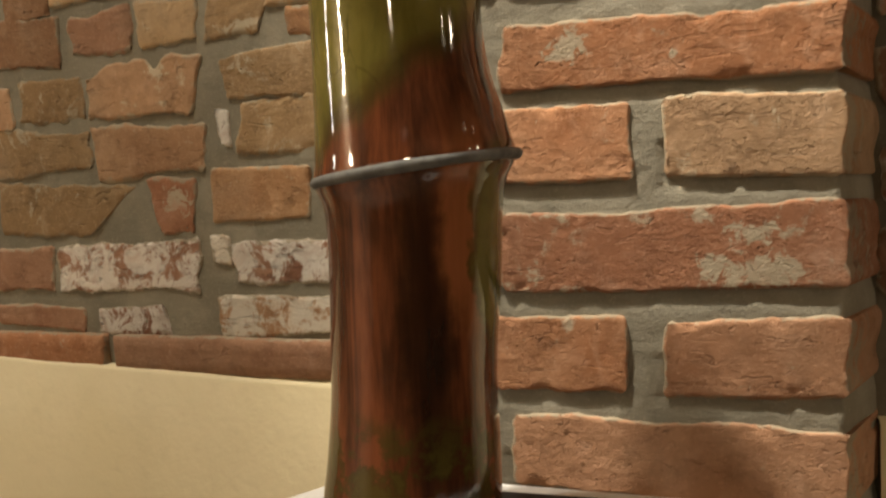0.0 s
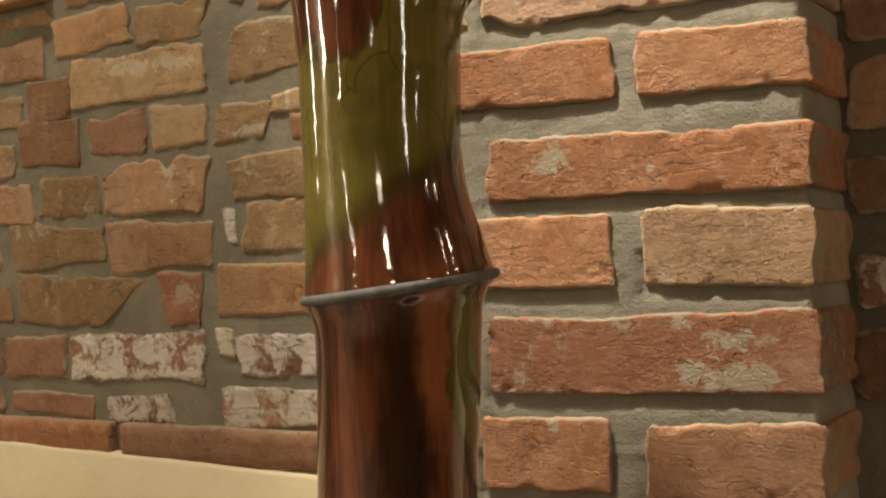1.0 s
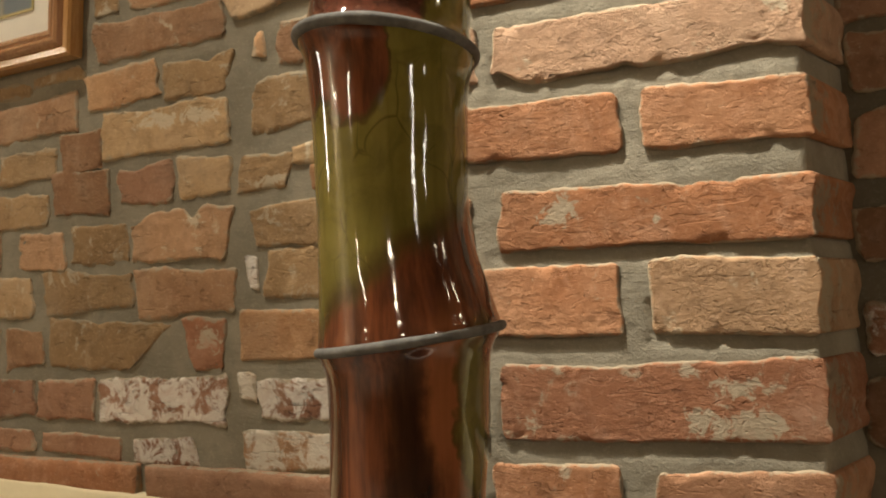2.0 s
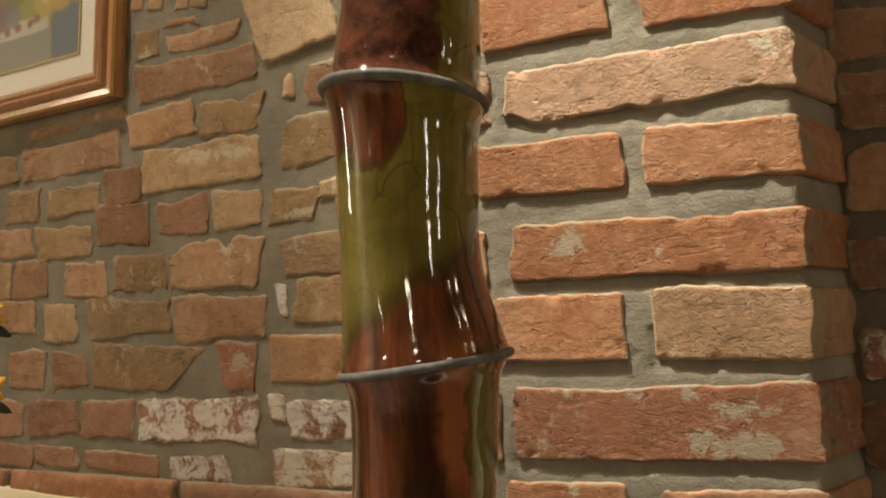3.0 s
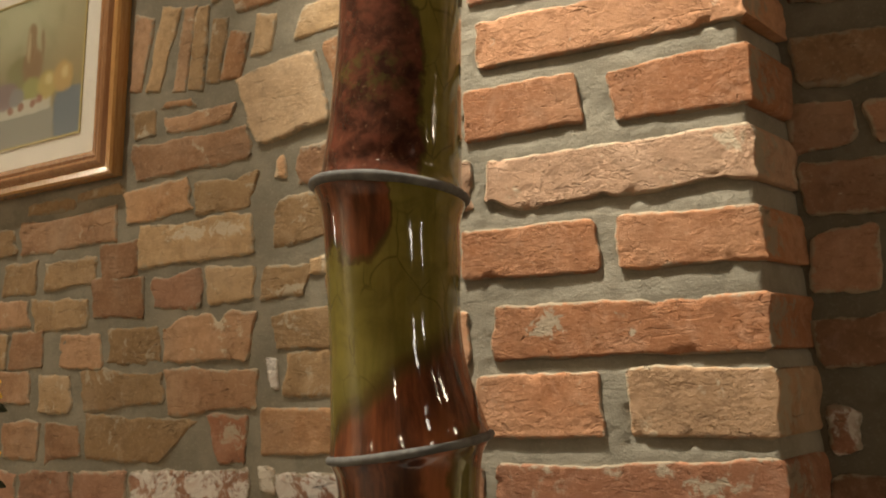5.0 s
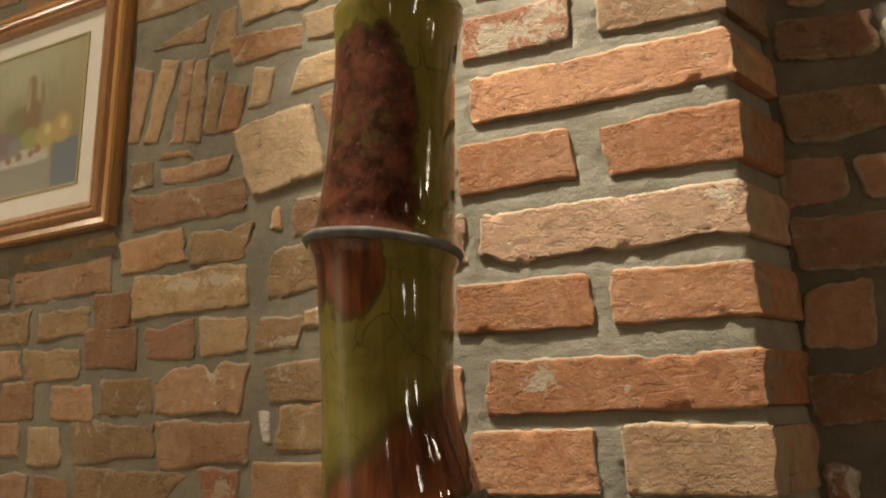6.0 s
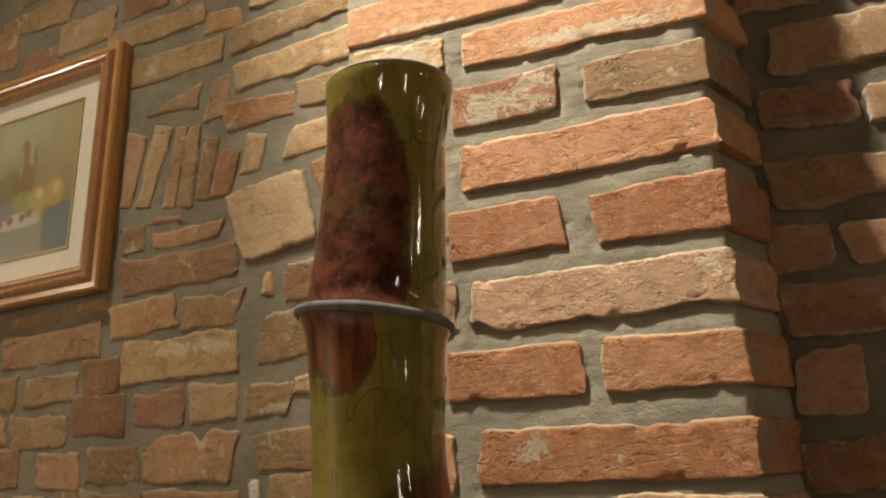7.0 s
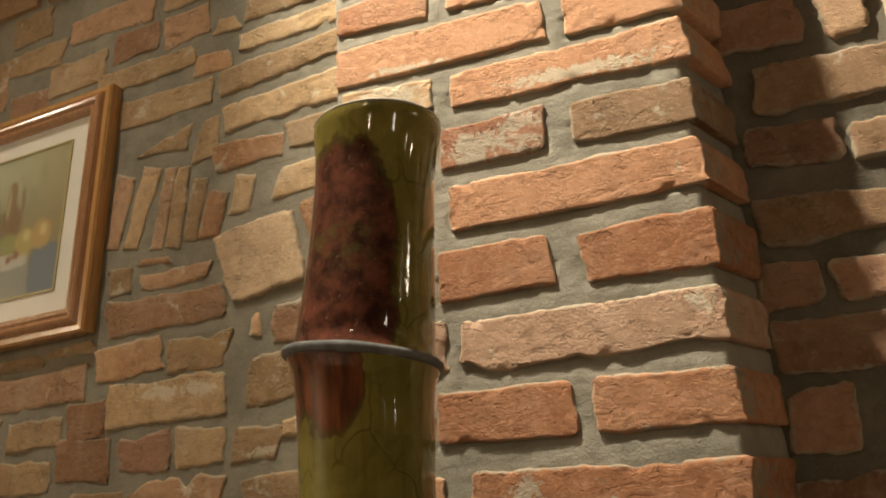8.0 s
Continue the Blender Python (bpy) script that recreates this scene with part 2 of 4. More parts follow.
def mortar_sheet(name, to_world, u0, u1, z0, z1, step, amp, back, material, label):
    nu, nz = max(2, int((u1 - u0) / step)), max(2, int((z1 - z0) / step))
    verts, faces = [], []
    for j in range(nz + 1):
        for i in range(nu + 1):
            u, z = u0 + (u1 - u0) * i / nu, z0 + (z1 - z0) * j / nz
            d = amp * (noise.noise((u * 22, 3.1, z * 30)) + 0.6 * noise.noise((u * 70, 9.0, z * 80)))
            verts.append(to_world(u, d, z))
    w = nu + 1
    faces += [(j * w + i, j * w + i + 1, (j + 1) * w + i + 1, (j + 1) * w + i) for j in range(nz) for i in range(nu)]
    ring = [i for i in range(w)] + [j * w + nu for j in range(1, nz + 1)] + [nz * w + i for i in range(nu - 1, -1, -1)] + [j * w for j in range(nz - 1, 0, -1)]
    first = len(verts)
    for r in ring:
        i, j = r % w, r // w
        verts.append(to_world(u0 + (u1 - u0) * i / nu, -back, z0 + (z1 - z0) * j / nz))
    m = len(ring)
    faces += [(ring[k], first + k, first + (k + 1) % m, ring[(k + 1) % m]) for k in range(m)]
    faces.append(tuple(first + k for k in range(m)))
    return tagged(mesh_object(name, verts, faces, material), label, "wall", kind="structure")


def brick_data(to_world, u0, u1, z0, z1, seed, proud, deep, cell, rag, edge, wear, splay=0.0, tilt=0.0, round_=0.006, jig=0.0, smudge=0.004, corners=None, bites=()):
    """A worn brick: ragged outline, rounded corners, soft arrises and an uneven face."""
    hw, hh = (u1 - u0) / 2, (z1 - z0) / 2
    uc, zc = (u0 + u1) / 2, (z0 + z1) / 2
    nu, nv = max(6, int(2 * hw / cell)), max(4, int(2 * hh / cell))
    round_ = min(round_, hh * 0.7, hw * 0.7)
    ct, st = math.cos(radians(tilt)), math.sin(radians(tilt))
    verts, flat, rim, lime = [], [], [], []
    own = random.Random(int(seed * 1000))
    pull = [(own.uniform(-jig, jig), own.uniform(-jig, jig)) for _ in range(4)]
    if corners:
        pull = corners
    lean = (own.uniform(-1, 1), own.uniform(-1, 1))
    for j in range(nv + 1):
        for i in range(nu + 1):
            a, b = 2 * i / nu - 1, 2 * j / nv - 1
            # lines crowd towards the edges
            a, b = math.sin(a * 1.35) / math.sin(1.35), math.sin(b * 1.35) / math.sin(1.35)
            p, q = a * hw, b * hh
            ix, iz = max(abs(p) - (hw - round_), 0), max(abs(q) - (hh - round_), 0)
            far = math.hypot(ix, iz)
            if ix > 0 and iz > 0 and far > round_:
                p, q = math.copysign(hw - round_ + ix * round_ / far, p), math.copysign(hh - round_ + iz * round_ / far, q)
            p2 = p + rag * abs(a) ** 5 * (noise.noise((seed, q * 38, a)) + 0.45 * noise.noise((seed, q * 100, a + 5)))
            q2 = q + rag * abs(b) ** 5 * (noise.noise((p * 13, seed, b)) + 0.45 * noise.noise((p * 46, seed, b + 5)) + 0.28 * noise.noise((p * 150, seed, b + 9)))
            # corners pulled out of square
            fa, fb = (a + 1) / 2, (b + 1) / 2
            for (du, dv), share in zip(pull, ((1 - fa) * (1 - fb), fa * (1 - fb), fa * fb, (1 - fa) * fb)):
                p2, q2 = p2 + du * share, q2 + dv * share
            # pieces broken out of the upper (+) or lower (-) edge
            for side, at, wide, far_in in bites:
                q2 -= side * far_in * math.exp(-(((a - at) / wide) ** 2)) * max(0.0, side * b) ** 2
            near = min(hw - abs(p), hh - abs(q))
            d = proud - 1.3 * edge * max(0.0, 1 - near / (edge * 1.2)) ** 2
            d += 0.25 * proud * (lean[0] * a + lean[1] * b) / 2
            d += wear * (0.7 * noise.noise((p * 14 + seed, q * 22, 1.3)) + 0.35 * noise.noise((p * 42, q * 62 + seed, 2.3)) + 0.36 * noise.noise((p * 130, q * 170 + seed, 7.3)))
            fold = noise.noise((p * 17 + q * 9, q * 48 + seed, 4.4)) + 0.3 * noise.noise((p * 60, q * 90 + seed, 3.1))
            if noise.noise((p * 9, q * 16, seed + 3)) > 0.12:
                d -= wear * 1.5 * max(0.0, 1 - abs(fold) / 0.07)
            # knocked-off bits along the arris
            chip = noise.noise((p * 40, q * 40, seed + 20))
            if near < 0.010 and chip > 0.30:
                d -= min(0.4 * proud + 0.0012, (chip - 0.30) * 0.014) * (1 - near / 0.010)
            p3, q3 = p2 * ct - q2 * st, p2 * st + q2 * ct
            flat.append((p3, q3, a))
            rim.append(max(0.0, 1 - near / smudge))
            lime.append(max([0.0] + [1 - math.hypot((uc + p3 - x) / rx, (zc + q3 - z) / rz) * 0.6 for x, z, rx, rz in LIME_PATCHES if abs(uc + p3 - x) < 2 * rx and abs(zc + q3 - z) < 2 * rz]))
            verts.append((p3, d, q3))
    w = nu + 1
    faces = [(j * w + i, j * w + i + 1, (j + 1) * w + i + 1, (j + 1) * w + i) for j in range(nv) for i in range(nu)]
    ring = [i for i in range(w)] + [j * w + nu for j in range(1, nv + 1)] + [nv * w + i for i in range(nu - 1, -1, -1)] + [j * w for j in range(nv - 1, 0, -1)]
    first = len(verts)
    for r in ring:
        p, q, a = flat[r]
        verts.append((p + (splay if a > 0.99 else 0.0), -deep, q))
        rim.append(0.3)
        lime.append(0.0)
    m = len(ring)
    faces += [(ring[k], first + k, first + (k + 1) % m, ring[(k + 1) % m]) for k in range(m)]
    centre = to_world(uc, 0, zc)
    return centre, [to_world(uc + p, d, zc + q) - centre for p, d, q in verts], faces, rim, lime


SEED = [0.0]
# places where old lime still clings to the bricks: along, up, half width, half height
LIME_PATCHES = [
    (-0.066, 1.084, 0.017, 0.012), (-0.062, 1.055, 0.036, 0.012), (-0.092, 1.061, 0.018, 0.010), (-0.198, 1.232, 0.017, 0.013), (-0.118, 1.222, 0.005, 0.005),
    (-0.222, 1.588, 0.040, 0.020), (-0.175, 1.608, 0.022, 0.013), (-0.320, 1.664, 0.055, 0.024), (-0.30, 1.703, 0.05, 0.005), (-0.10, 1.652, 0.09, 0.009),
    (-0.690, 1.388, 0.035, 0.010), (-0.630, 1.386, 0.030, 0.012), (-0.535, 1.300, 0.026, 0.008), (-0.770, 1.535, 0.012, 0.010), (-0.640, 1.266, 0.012, 0.008), (-0.62, 1.13, 0.020, 0.015),
]


def brick(parent, to_world, rect, tone, proud=0.008, deep=0.02, cell=0.008, rag=0.004, edge=0.006, wear=0.0016, splay=0.0, tilt=0.0, round_=0.006, jig=0.0, smudge=0.004, corners=None, bites=(), name="brick"):
    SEED[0] += 3.717
    u0, u1, z0, z1 = rect
    centre, verts, faces, rim, lime = brick_data(to_world, u0, u1, z0, z1, SEED[0], proud, deep, cell, rag, edge, wear, splay, tilt, round_, jig, smudge, corners, bites)
    ob = mesh_object(name, verts, faces, BRICK[tone], parent)
    ob.location = centre
    for key, values in (("rim", rim), ("lime", lime)):
        ob.data.attributes.new(key, "FLOAT", "POINT").data.foreach_set("value", values)
    return ob


def rest_of_wall(parent, to_world, u0, u1, z0, z1, skip=None, height=0.063, length=0.19):
    """Brickwork that stays out of sight or far off, joined."""
    rnd = random.Random(int(1000 * (u0 + 7 * z0)))
    verts, faces = [], []
    z = z0
    while z < z1 - 0.03:
        u = u0 - rnd.random() * length
        while u < u1:
            l = length * rnd.uniform(0.45, 1.15)
            a, b = max(u, u0), min(u + l - 0.018, u1)
            if b - a > 0.03 and not (skip and skip(a, b, z)):
                f = len(verts)
                for d, s in ((-0.015, 0.0), (0.007, 0.003)):
                    verts += [to_world(a + s, d, z + s), to_world(b - s, d, z + s), to_world(b - s, d, z + height - 0.016 - s), to_world(a + s, d, z + height - 0.016 - s)]
                faces += [(f + 4, f + 5, f + 6, f + 7)] + [(f + k, f + (k + 1) % 4, f + 4 + (k + 1) % 4, f + 4 + k) for k in range(4)]
            u += l
        z += height
    ob = mesh_object("brickwork", verts, faces, BRICK["t"], parent, smooth=False)
    return tagged(ob, kind="stuff")


# ---- room shell, unseen, added to close the room ----
def shell(name, x0, x1, y0, y1, z0, z1, material, label, category):
    ob = part(name, box(x0, x1, y0, y1, z0, z1), material, None)
    return tagged(ob, label, category, kind="structure")


shell("floor", -3.6, 3.1, -4.2, 0.6, -0.1, 0.0, FLOOR, "plain stone floor of the room", "floor")
shell("ceiling", -3.6, 3.1, -4.2, 0.6, CEILING, CEILING + 0.1, PLASTER_ROOM, "plain plastered ceiling", "ceiling")
# south and east walls are dark so less light bounces onto the right wall
shell("wall_south", -3.6, 3.1, -4.3, -4.2, 0, CEILING, DARK_WALL, "unseen wall behind the viewer, made dark to cut bounced light", "wall")
shell("wall_west", -3.7, -3.6, -4.2, 0.6, 0, CEILING, PLASTER_ROOM, "plain plastered side wall", "wall")
shell("wall_east", 3.1, 3.2, -4.2, 0.6, 0, CEILING, DARK_WALL, "unseen side wall, made dark to cut bounced light", "wall")

wall_left = mortar_sheet("wall_north_left", left_frame, -3.6, -0.36, 0.0, CEILING, 0.011, 0.0014, 0.16, OLD_MORTAR, "old brick wall of irregular reused bricks in grey mortar")
wall_right = mortar_sheet("wall_north_right", right_frame, 0.02, 3.1, 0.0, CEILING, 0.02, 0.0022, 0.16, SHADED_MORTAR, "old brown brick wall beside the pillar, coloured darker still for its shade")


# plaster dado under the brickwork, and its brick capping
def dado(name, to_world, u0, u1, top, label):
    n = 60
    verts, faces = [], []
    for i in range(n + 1):
        u = u0 + (u1 - u0) * i / n
        t = top(u) + 0.003 * noise.noise((u * 18, 2, 7)) + 0.0015 * noise.noise((u * 70, 2, 3))
        for d, z in ((-0.01, 0.0), (0.014, 0.0), (0.015, t - 0.004), (0.012, t), (-0.01, t + 0.001)):
            verts.append(to_world(u, d, z))
    faces = [(i * 5 + k, (i + 1) * 5 + k, (i + 1) * 5 + k + 1, i * 5 + k + 1) for i in range(n) for k in range(4)]
    return tagged(mesh_object(name, verts, faces, PLASTER), label, "wall", kind="structure")


dado("plaster_dado_left", left_frame, -3.6, -0.36, lambda u: 0.945 - 0.034 * max(-1.1, u + 0.44) if u > -1.5 else 0.975, "smooth cream plaster on the lower wall")
dado("plaster_dado_right", right_frame, 0.036, 3.1, lambda u: 0.926, "smooth cream plaster on the lower wall beside the pillar")

# ---- bricks of the pillar, course by course ----
NEAR = dict(proud=0.0026, deep=0.012, cell=0.0026, rag=0.0042, edge=0.0017, wear=0.0006, round_=0.008, jig=0.0026, smudge=0.0062)
CORNER = dict(NEAR, deep=0.088, splay=0.039)


COURSES, JOINTS = [], []


def course(z0, z1, ends, tones, tilt=0.0, bites=None):
    """ends: pairs of x for each brick; the last one turns the corner if it ends near x = 0."""
    for k, tone in enumerate(tones):
        a, b = ends[2 * k], ends[2 * k + 1]
        COURSES.append((a, b, z0, z1, tone, tilt, (bites or {}).get(k, ())))
        JOINTS.append((z0, z1, a, b, tilt))


course(0.876, 0.940, (-0.376, -0.272, -0.254, -0.001), "rr", -1.6)
course(0.961, 1.020, (-0.376, -0.285, -0.266, -0.158, -0.133, 0.001), "oor")
course(1.041, 1.105, (-0.376, -0.270, -0.256, 0.0), "rp")
course(1.126, 1.188, (-0.376, -0.290, -0.272, -0.154, -0.130, 0.001), "ook")
course(1.200, 1.253, (-0.376, -0.276, -0.255, 0.001), "oo", -1.0)
course(1.280, 1.331, (-0.376, -0.300, -0.281, -0.145, -0.127, 0.001), "ooo")
course(1.350, 1.403, (-0.376, -0.268, -0.251, 0.001), "ll", 1.0, {1: ((-1, -0.95, 0.13, 0.016), (-1, -0.1, 0.06, 0.004), (-1, 0.7, 0.2, 0.006))})
course(1.424, 1.478, (-0.376, -0.290, -0.273, -0.151, -0.124, 0.003), "ooo", 0.6)
course(1.499, 1.551, (-0.376, -0.275, -0.257, 0.005), "oo", 2.2)
course(1.571, 1.620, (-0.376, -0.280, -0.262, -0.145, -0.118, 0.006), "opk", 1.2)
course(1.641, 1.685, (-0.378, -0.267, -0.248, 0.008), "to", 1.2)
course(1.696, 1.750, (-0.384, -0.135, -0.116, 0.009), "oo", 1.2)
course(1.764, 1.806, (-0.381, -0.267, -0.245, 0.009), "oo", 0.8)
for i in range(11):
    z = 1.824 + 0.075 * i
    course(z, z + 0.056, (-0.380, -0.135, -0.118, 0.006) if i % 2 else (-0.380, -0.265, -0.245, 0.006), "oo")
for i in range(11):
    z = 0.80 - 0.075 * i
    course(z, z + 0.056, (-0.376, -0.135, -0.118, 0.0) if i % 2 else (-0.376, -0.265, -0.245, 0.0), "or")

def struck(x, z):
    """How far the pointing is pressed in below the brick that overhangs it; it slopes out again to the next brick."""
    for z0, z1, x0, x1, tilt in JOINTS:
        if x0 - 0.003 < x < (x1 + 0.05 if x1 > -0.02 else x1 + 0.003):
            below = z0 + math.tan(radians(tilt)) * (x - (x0 + x1) / 2) - z
            if below < 0 and below > (z0 - z1) / 2:
                return 0.0034 if x0 + 0.004 < x < x1 - 0.004 or x1 > -0.02 and x > x0 + 0.004 else 0.001
            if 0 <= below < 0.016:
                wave = 0.65 + 0.6 * noise.noise((x * 11, z0 * 31, 2.0)) + 0.12 * noise.noise((x * 45, z0 * 31, 6.0))
                deep = 0.0032 if z0 < 1.27 else 0.0014
                return deep * max(0.35, wave) * (1 - below / 0.016) ** 1.3
    return 0.0


def pillar_mesh():
    plan = [(-0.383, 0.12), (-0.383, 0.009), (-0.004, 0.009), (0.037, 0.098), (0.037, 0.12)]
    pts = []
    for (ax, ay), (bx, by) in zip(plan, plan[1:]):
        n = max(1, int(math.hypot(bx - ax, by - ay) / 0.005))
        nx, ny = (by - ay), -(bx - ax)
        l = math.hypot(nx, ny)
        pts += [(ax + (bx - ax) * k / n, ay + (by - ay) * k / n, -nx / l, -ny / l) for k in range(n)]
    pts.append((*plan[-1], 1.0, 0.0))
    # close rows where the joints can be seen
    levels = [0.84 * k / 40 for k in range(40)] + [0.84 + 0.003 * k for k in range(340)] + [1.86 + (CEILING - 1.86) * k / 60 for k in range(61)]
    nz = len(levels) - 1
    verts, w = [], len(pts)
    for z in levels:
        for x, y, nx, ny in pts:
            full = min(1.0, max(0.0, (z - 1.28) / 0.2))
            d = -0.0002 * full + 0.0010 * noise.noise((x * 14, y * 30 + 4, z * 18)) + 0.0006 * noise.noise((x * 75, y * 80, z * 85)) + struck(x, z)
            verts.append((x + nx * d, y + ny * d, z))
    faces = [(j * w + i, j * w + i + 1, (j + 1) * w + i + 1, (j + 1) * w + i) for j in range(nz) for i in range(w - 1)]
    faces += [(j * w + w - 1, j * w, (j + 1) * w, (j + 1) * w + w - 1) for j in range(nz)]
    faces += [tuple(range(w))[::-1], tuple(nz * w + i for i in range(w))]
    return tagged(mesh_object("brick_pillar", verts, faces, MORTAR), "pillar of orange hand-made bricks with wide grey mortar joints", "pillar", kind="structure")


pillar = pillar_mesh()
for a, b, z0, z1, tone, tilt, bites in COURSES:
    brick(pillar, pillar_frame, (a, b, z0, z1), tone, tilt=tilt, bites=bites, **(CORNER if b > -0.02 else NEAR))

# ---- bricks of the old wall ----
OLD = dict(proud=0.0022, deep=0.015, cell=0.0036, rag=0.0075, edge=0.0024, wear=0.0011, round_=0.009, jig=0.0055, smudge=0.0115)
EARTHY = dict(r="e", o="n", t="y")


def old(tones, *rects, tilt=0.0, **more):
    for tone, (u0, u1, z0, z1) in zip(tones, rects):
        brick(wall_left, left_frame, (u0 - 0.0025, u1 + 0.0025, z0 - 0.0015, z1 + 0.0015), EARTHY.get(tone, tone), tilt=tilt, **dict(OLD, **more))


def quad(tone, sw, se, ne, nw, **more):
    """An old brick that is out of square, by its corners."""
    pts = (sw, se, ne, nw)
    u0, u1 = (sw[0] + nw[0]) / 2, (se[0] + ne[0]) / 2
    z0, z1 = (sw[1] + se[1]) / 2, (nw[1] + ne[1]) / 2
    square = ((u0, z0), (u1, z0), (u1, z1), (u0, z1))
    brick(wall_left, left_frame, (u0 - 0.003, u1 + 0.003, z0 - 0.002, z1 + 0.002), EARTHY.get(tone, tone), corners=[(p[0] - q[0], p[1] - q[1]) for p, q in zip(pts, square)], **{**OLD, "rag": 0.006, **more})


def ledge(u0, u1, tone):
    brick(wall_left, left_frame, (u0, u1, 0.948, 0.988), tone, proud=0.012, deep=0.015, cell=0.008, rag=0.002, edge=0.003, wear=0.001, round_=0.002)


ledge(-1.30, -1.03, "r"), ledge(-1.022, -0.722, "o"), ledge(-0.708, -0.37, "b")
old("bwc", (-0.887, -0.757, 0.992, 1.022), (-0.739, -0.640, 0.990, 1.021), (-0.573, -0.440, 0.991, 1.034), rag=0.004)
old("bb", (-1.09, -0.99, 0.992, 1.022), (-0.975, -0.902, 0.992, 1.024))
old("bwcw", (-0.891, -0.797, 1.034, 1.084), (-0.787, -0.591, 1.033, 1.086), (-0.577, -0.558, 1.060, 1.092), (-0.550, -0.437, 1.042, 1.085))
old("bb", (-1.10, -1.01, 1.034, 1.084), (-0.998, -0.905, 1.036, 1.082))
quad("t", (-0.868, 1.103), (-0.742, 1.096), (-0.672, 1.148), (-0.868, 1.158))
quad("p", (-0.640, 1.097), (-0.600, 1.097), (-0.597, 1.149), (-0.660, 1.154))
quad("o", (-0.575, 1.106), (-0.464, 1.108), (-0.462, 1.157), (-0.575, 1.160), rag=0.003)
old("rr", (-1.035, -0.962, 1.100, 1.150), (-0.950, -0.878, 1.098, 1.152))
old("trtw", (-0.878, -0.735, 1.167, 1.213), (-0.724, -0.584, 1.160, 1.208), (-0.538, -0.442, 1.175, 1.221), (-0.565, -0.550, 1.185, 1.220))
old("rt", (-1.085, -0.984, 1.175, 1.222), (-0.960, -0.905, 1.166, 1.212))
old("tt", (-0.828, -0.741, 1.224, 1.273), (-0.555, -0.440, 1.230, 1.277))
quad("r", (-0.732, 1.224), (-0.600, 1.218), (-0.583, 1.276), (-0.732, 1.282), bites=((1, -0.95, 0.28, 0.020), (1, 0.22, 0.11, 0.014), (1, -0.25, 0.08, 0.004)), cell=0.003)
old("trr", (-1.099, -1.037, 1.225, 1.275), (-1.029, -0.954, 1.224, 1.275), (-0.924, -0.842, 1.218, 1.266))
old("rbtto", (-0.862, -0.771, 1.284, 1.336), (-0.754, -0.667, 1.288, 1.337), (-0.659, -0.586, 1.291, 1.339), (-0.573, -0.507, 1.290, 1.328), (-0.480, -0.431, 1.287, 1.311))
old("rt", (-1.075, -0.990, 1.285, 1.325), (-0.983, -0.869, 1.279, 1.318))
old("ttrtt", (-1.049, -0.975, 1.336, 1.381), (-0.963, -0.860, 1.335, 1.373), (-0.851, -0.786, 1.340, 1.389), (-0.778, -0.591, 1.345, 1.403), (-0.552, -0.460, 1.359, 1.413))
old("t", (-0.503, -0.450, 1.317, 1.337))
old("tro", (-1.093, -1.028, 1.389, 1.437), (-1.016, -0.817, 1.390, 1.442), (-0.807, -0.689, 1.410, 1.460))
quad("t", (-0.681, 1.412), (-0.592, 1.409), (-0.577, 1.456), (-0.678, 1.452), bites=((1, 0.25, 0.22, 0.010),))
old("or", (-0.549, -0.540, 1.439, 1.467), (-0.516, -0.440, 1.428, 1.475))
old("tt", (-0.999, -0.897, 1.450, 1.466), (-0.893, -0.814, 1.456, 1.468), tilt=1.5)
old("rrto", (-0.788, -0.596, 1.468, 1.520), (-0.728, -0.616, 1.526, 1.553), (-0.789, -0.752, 1.525, 1.565), (-0.735, -0.685, 1.563, 1.574), tilt=0.8)
# a large field stone among the bricks, and bricks set on end
quad("s", (-0.576, 1.489), (-0.471, 1.503), (-0.492, 1.602), (-0.610, 1.579), wear=0.002, proud=0.005, bites=((1, 0.95, 0.14, 0.006),))
quad("r", (-0.800, 1.601), (-0.778, 1.597), (-0.756, 1.698), (-0.790, 1.712), round_=0.004, rag=0.004)
quad("t", (-0.768, 1.596), (-0.746, 1.591), (-0.706, 1.704), (-0.738, 1.712), round_=0.004, rag=0.004)
quad("k", (-0.720, 1.587), (-0.698, 1.582), (-0.681, 1.699), (-0.698, 1.703), round_=0.004, rag=0.004)
quad("t", (-0.694, 1.582), (-0.670, 1.577), (-0.657, 1.692), (-0.677, 1.698), round_=0.004, rag=0.004)
quad("t", (-0.662, 1.589), (-0.643, 1.585), (-0.624, 1.670), (-0.648, 1.674), round_=0.004, rag=0.004)
quad("o", (-0.637, 1.588), (-0.606, 1.580), (-0.590, 1.640), (-0.620, 1.652), round_=0.004, rag=0.004)
quad("t", (-0.586, 1.611), (-0.557, 1.607), (-0.548, 1.657), (-0.576, 1.663), round_=0.004, rag=0.004)
quad("o", (-0.615, 1.676), (-0.505, 1.674), (-0.503, 1.707), (-0.619, 1.716))
quad("t", (-0.494, 1.681), (-0.425, 1.681), (-0.425, 1.720), (-0.498, 1.718))
quad("t", (-0.522, 1.617), (-0.425, 1.617), (-0.425, 1.664), (-0.502, 1.655))
quad("o", (-0.462, 1.540), (-0.425, 1.540), (-0.425, 1.610), (-0.478, 1.606))
quad("t", (-0.756, 1.730), (-0.662, 1.727), (-0.660, 1.762), (-0.715, 1.742), bites=((1, 0.1, 0.25, 0.007),))
quad("t", (-0.655, 1.700), (-0.608, 1.699), (-0.611, 1.760), (-0.632, 1.758))
quad("t", (-0.598, 1.730), (-0.40, 1.736), (-0.40, 1.780), (-0.601, 1.770))
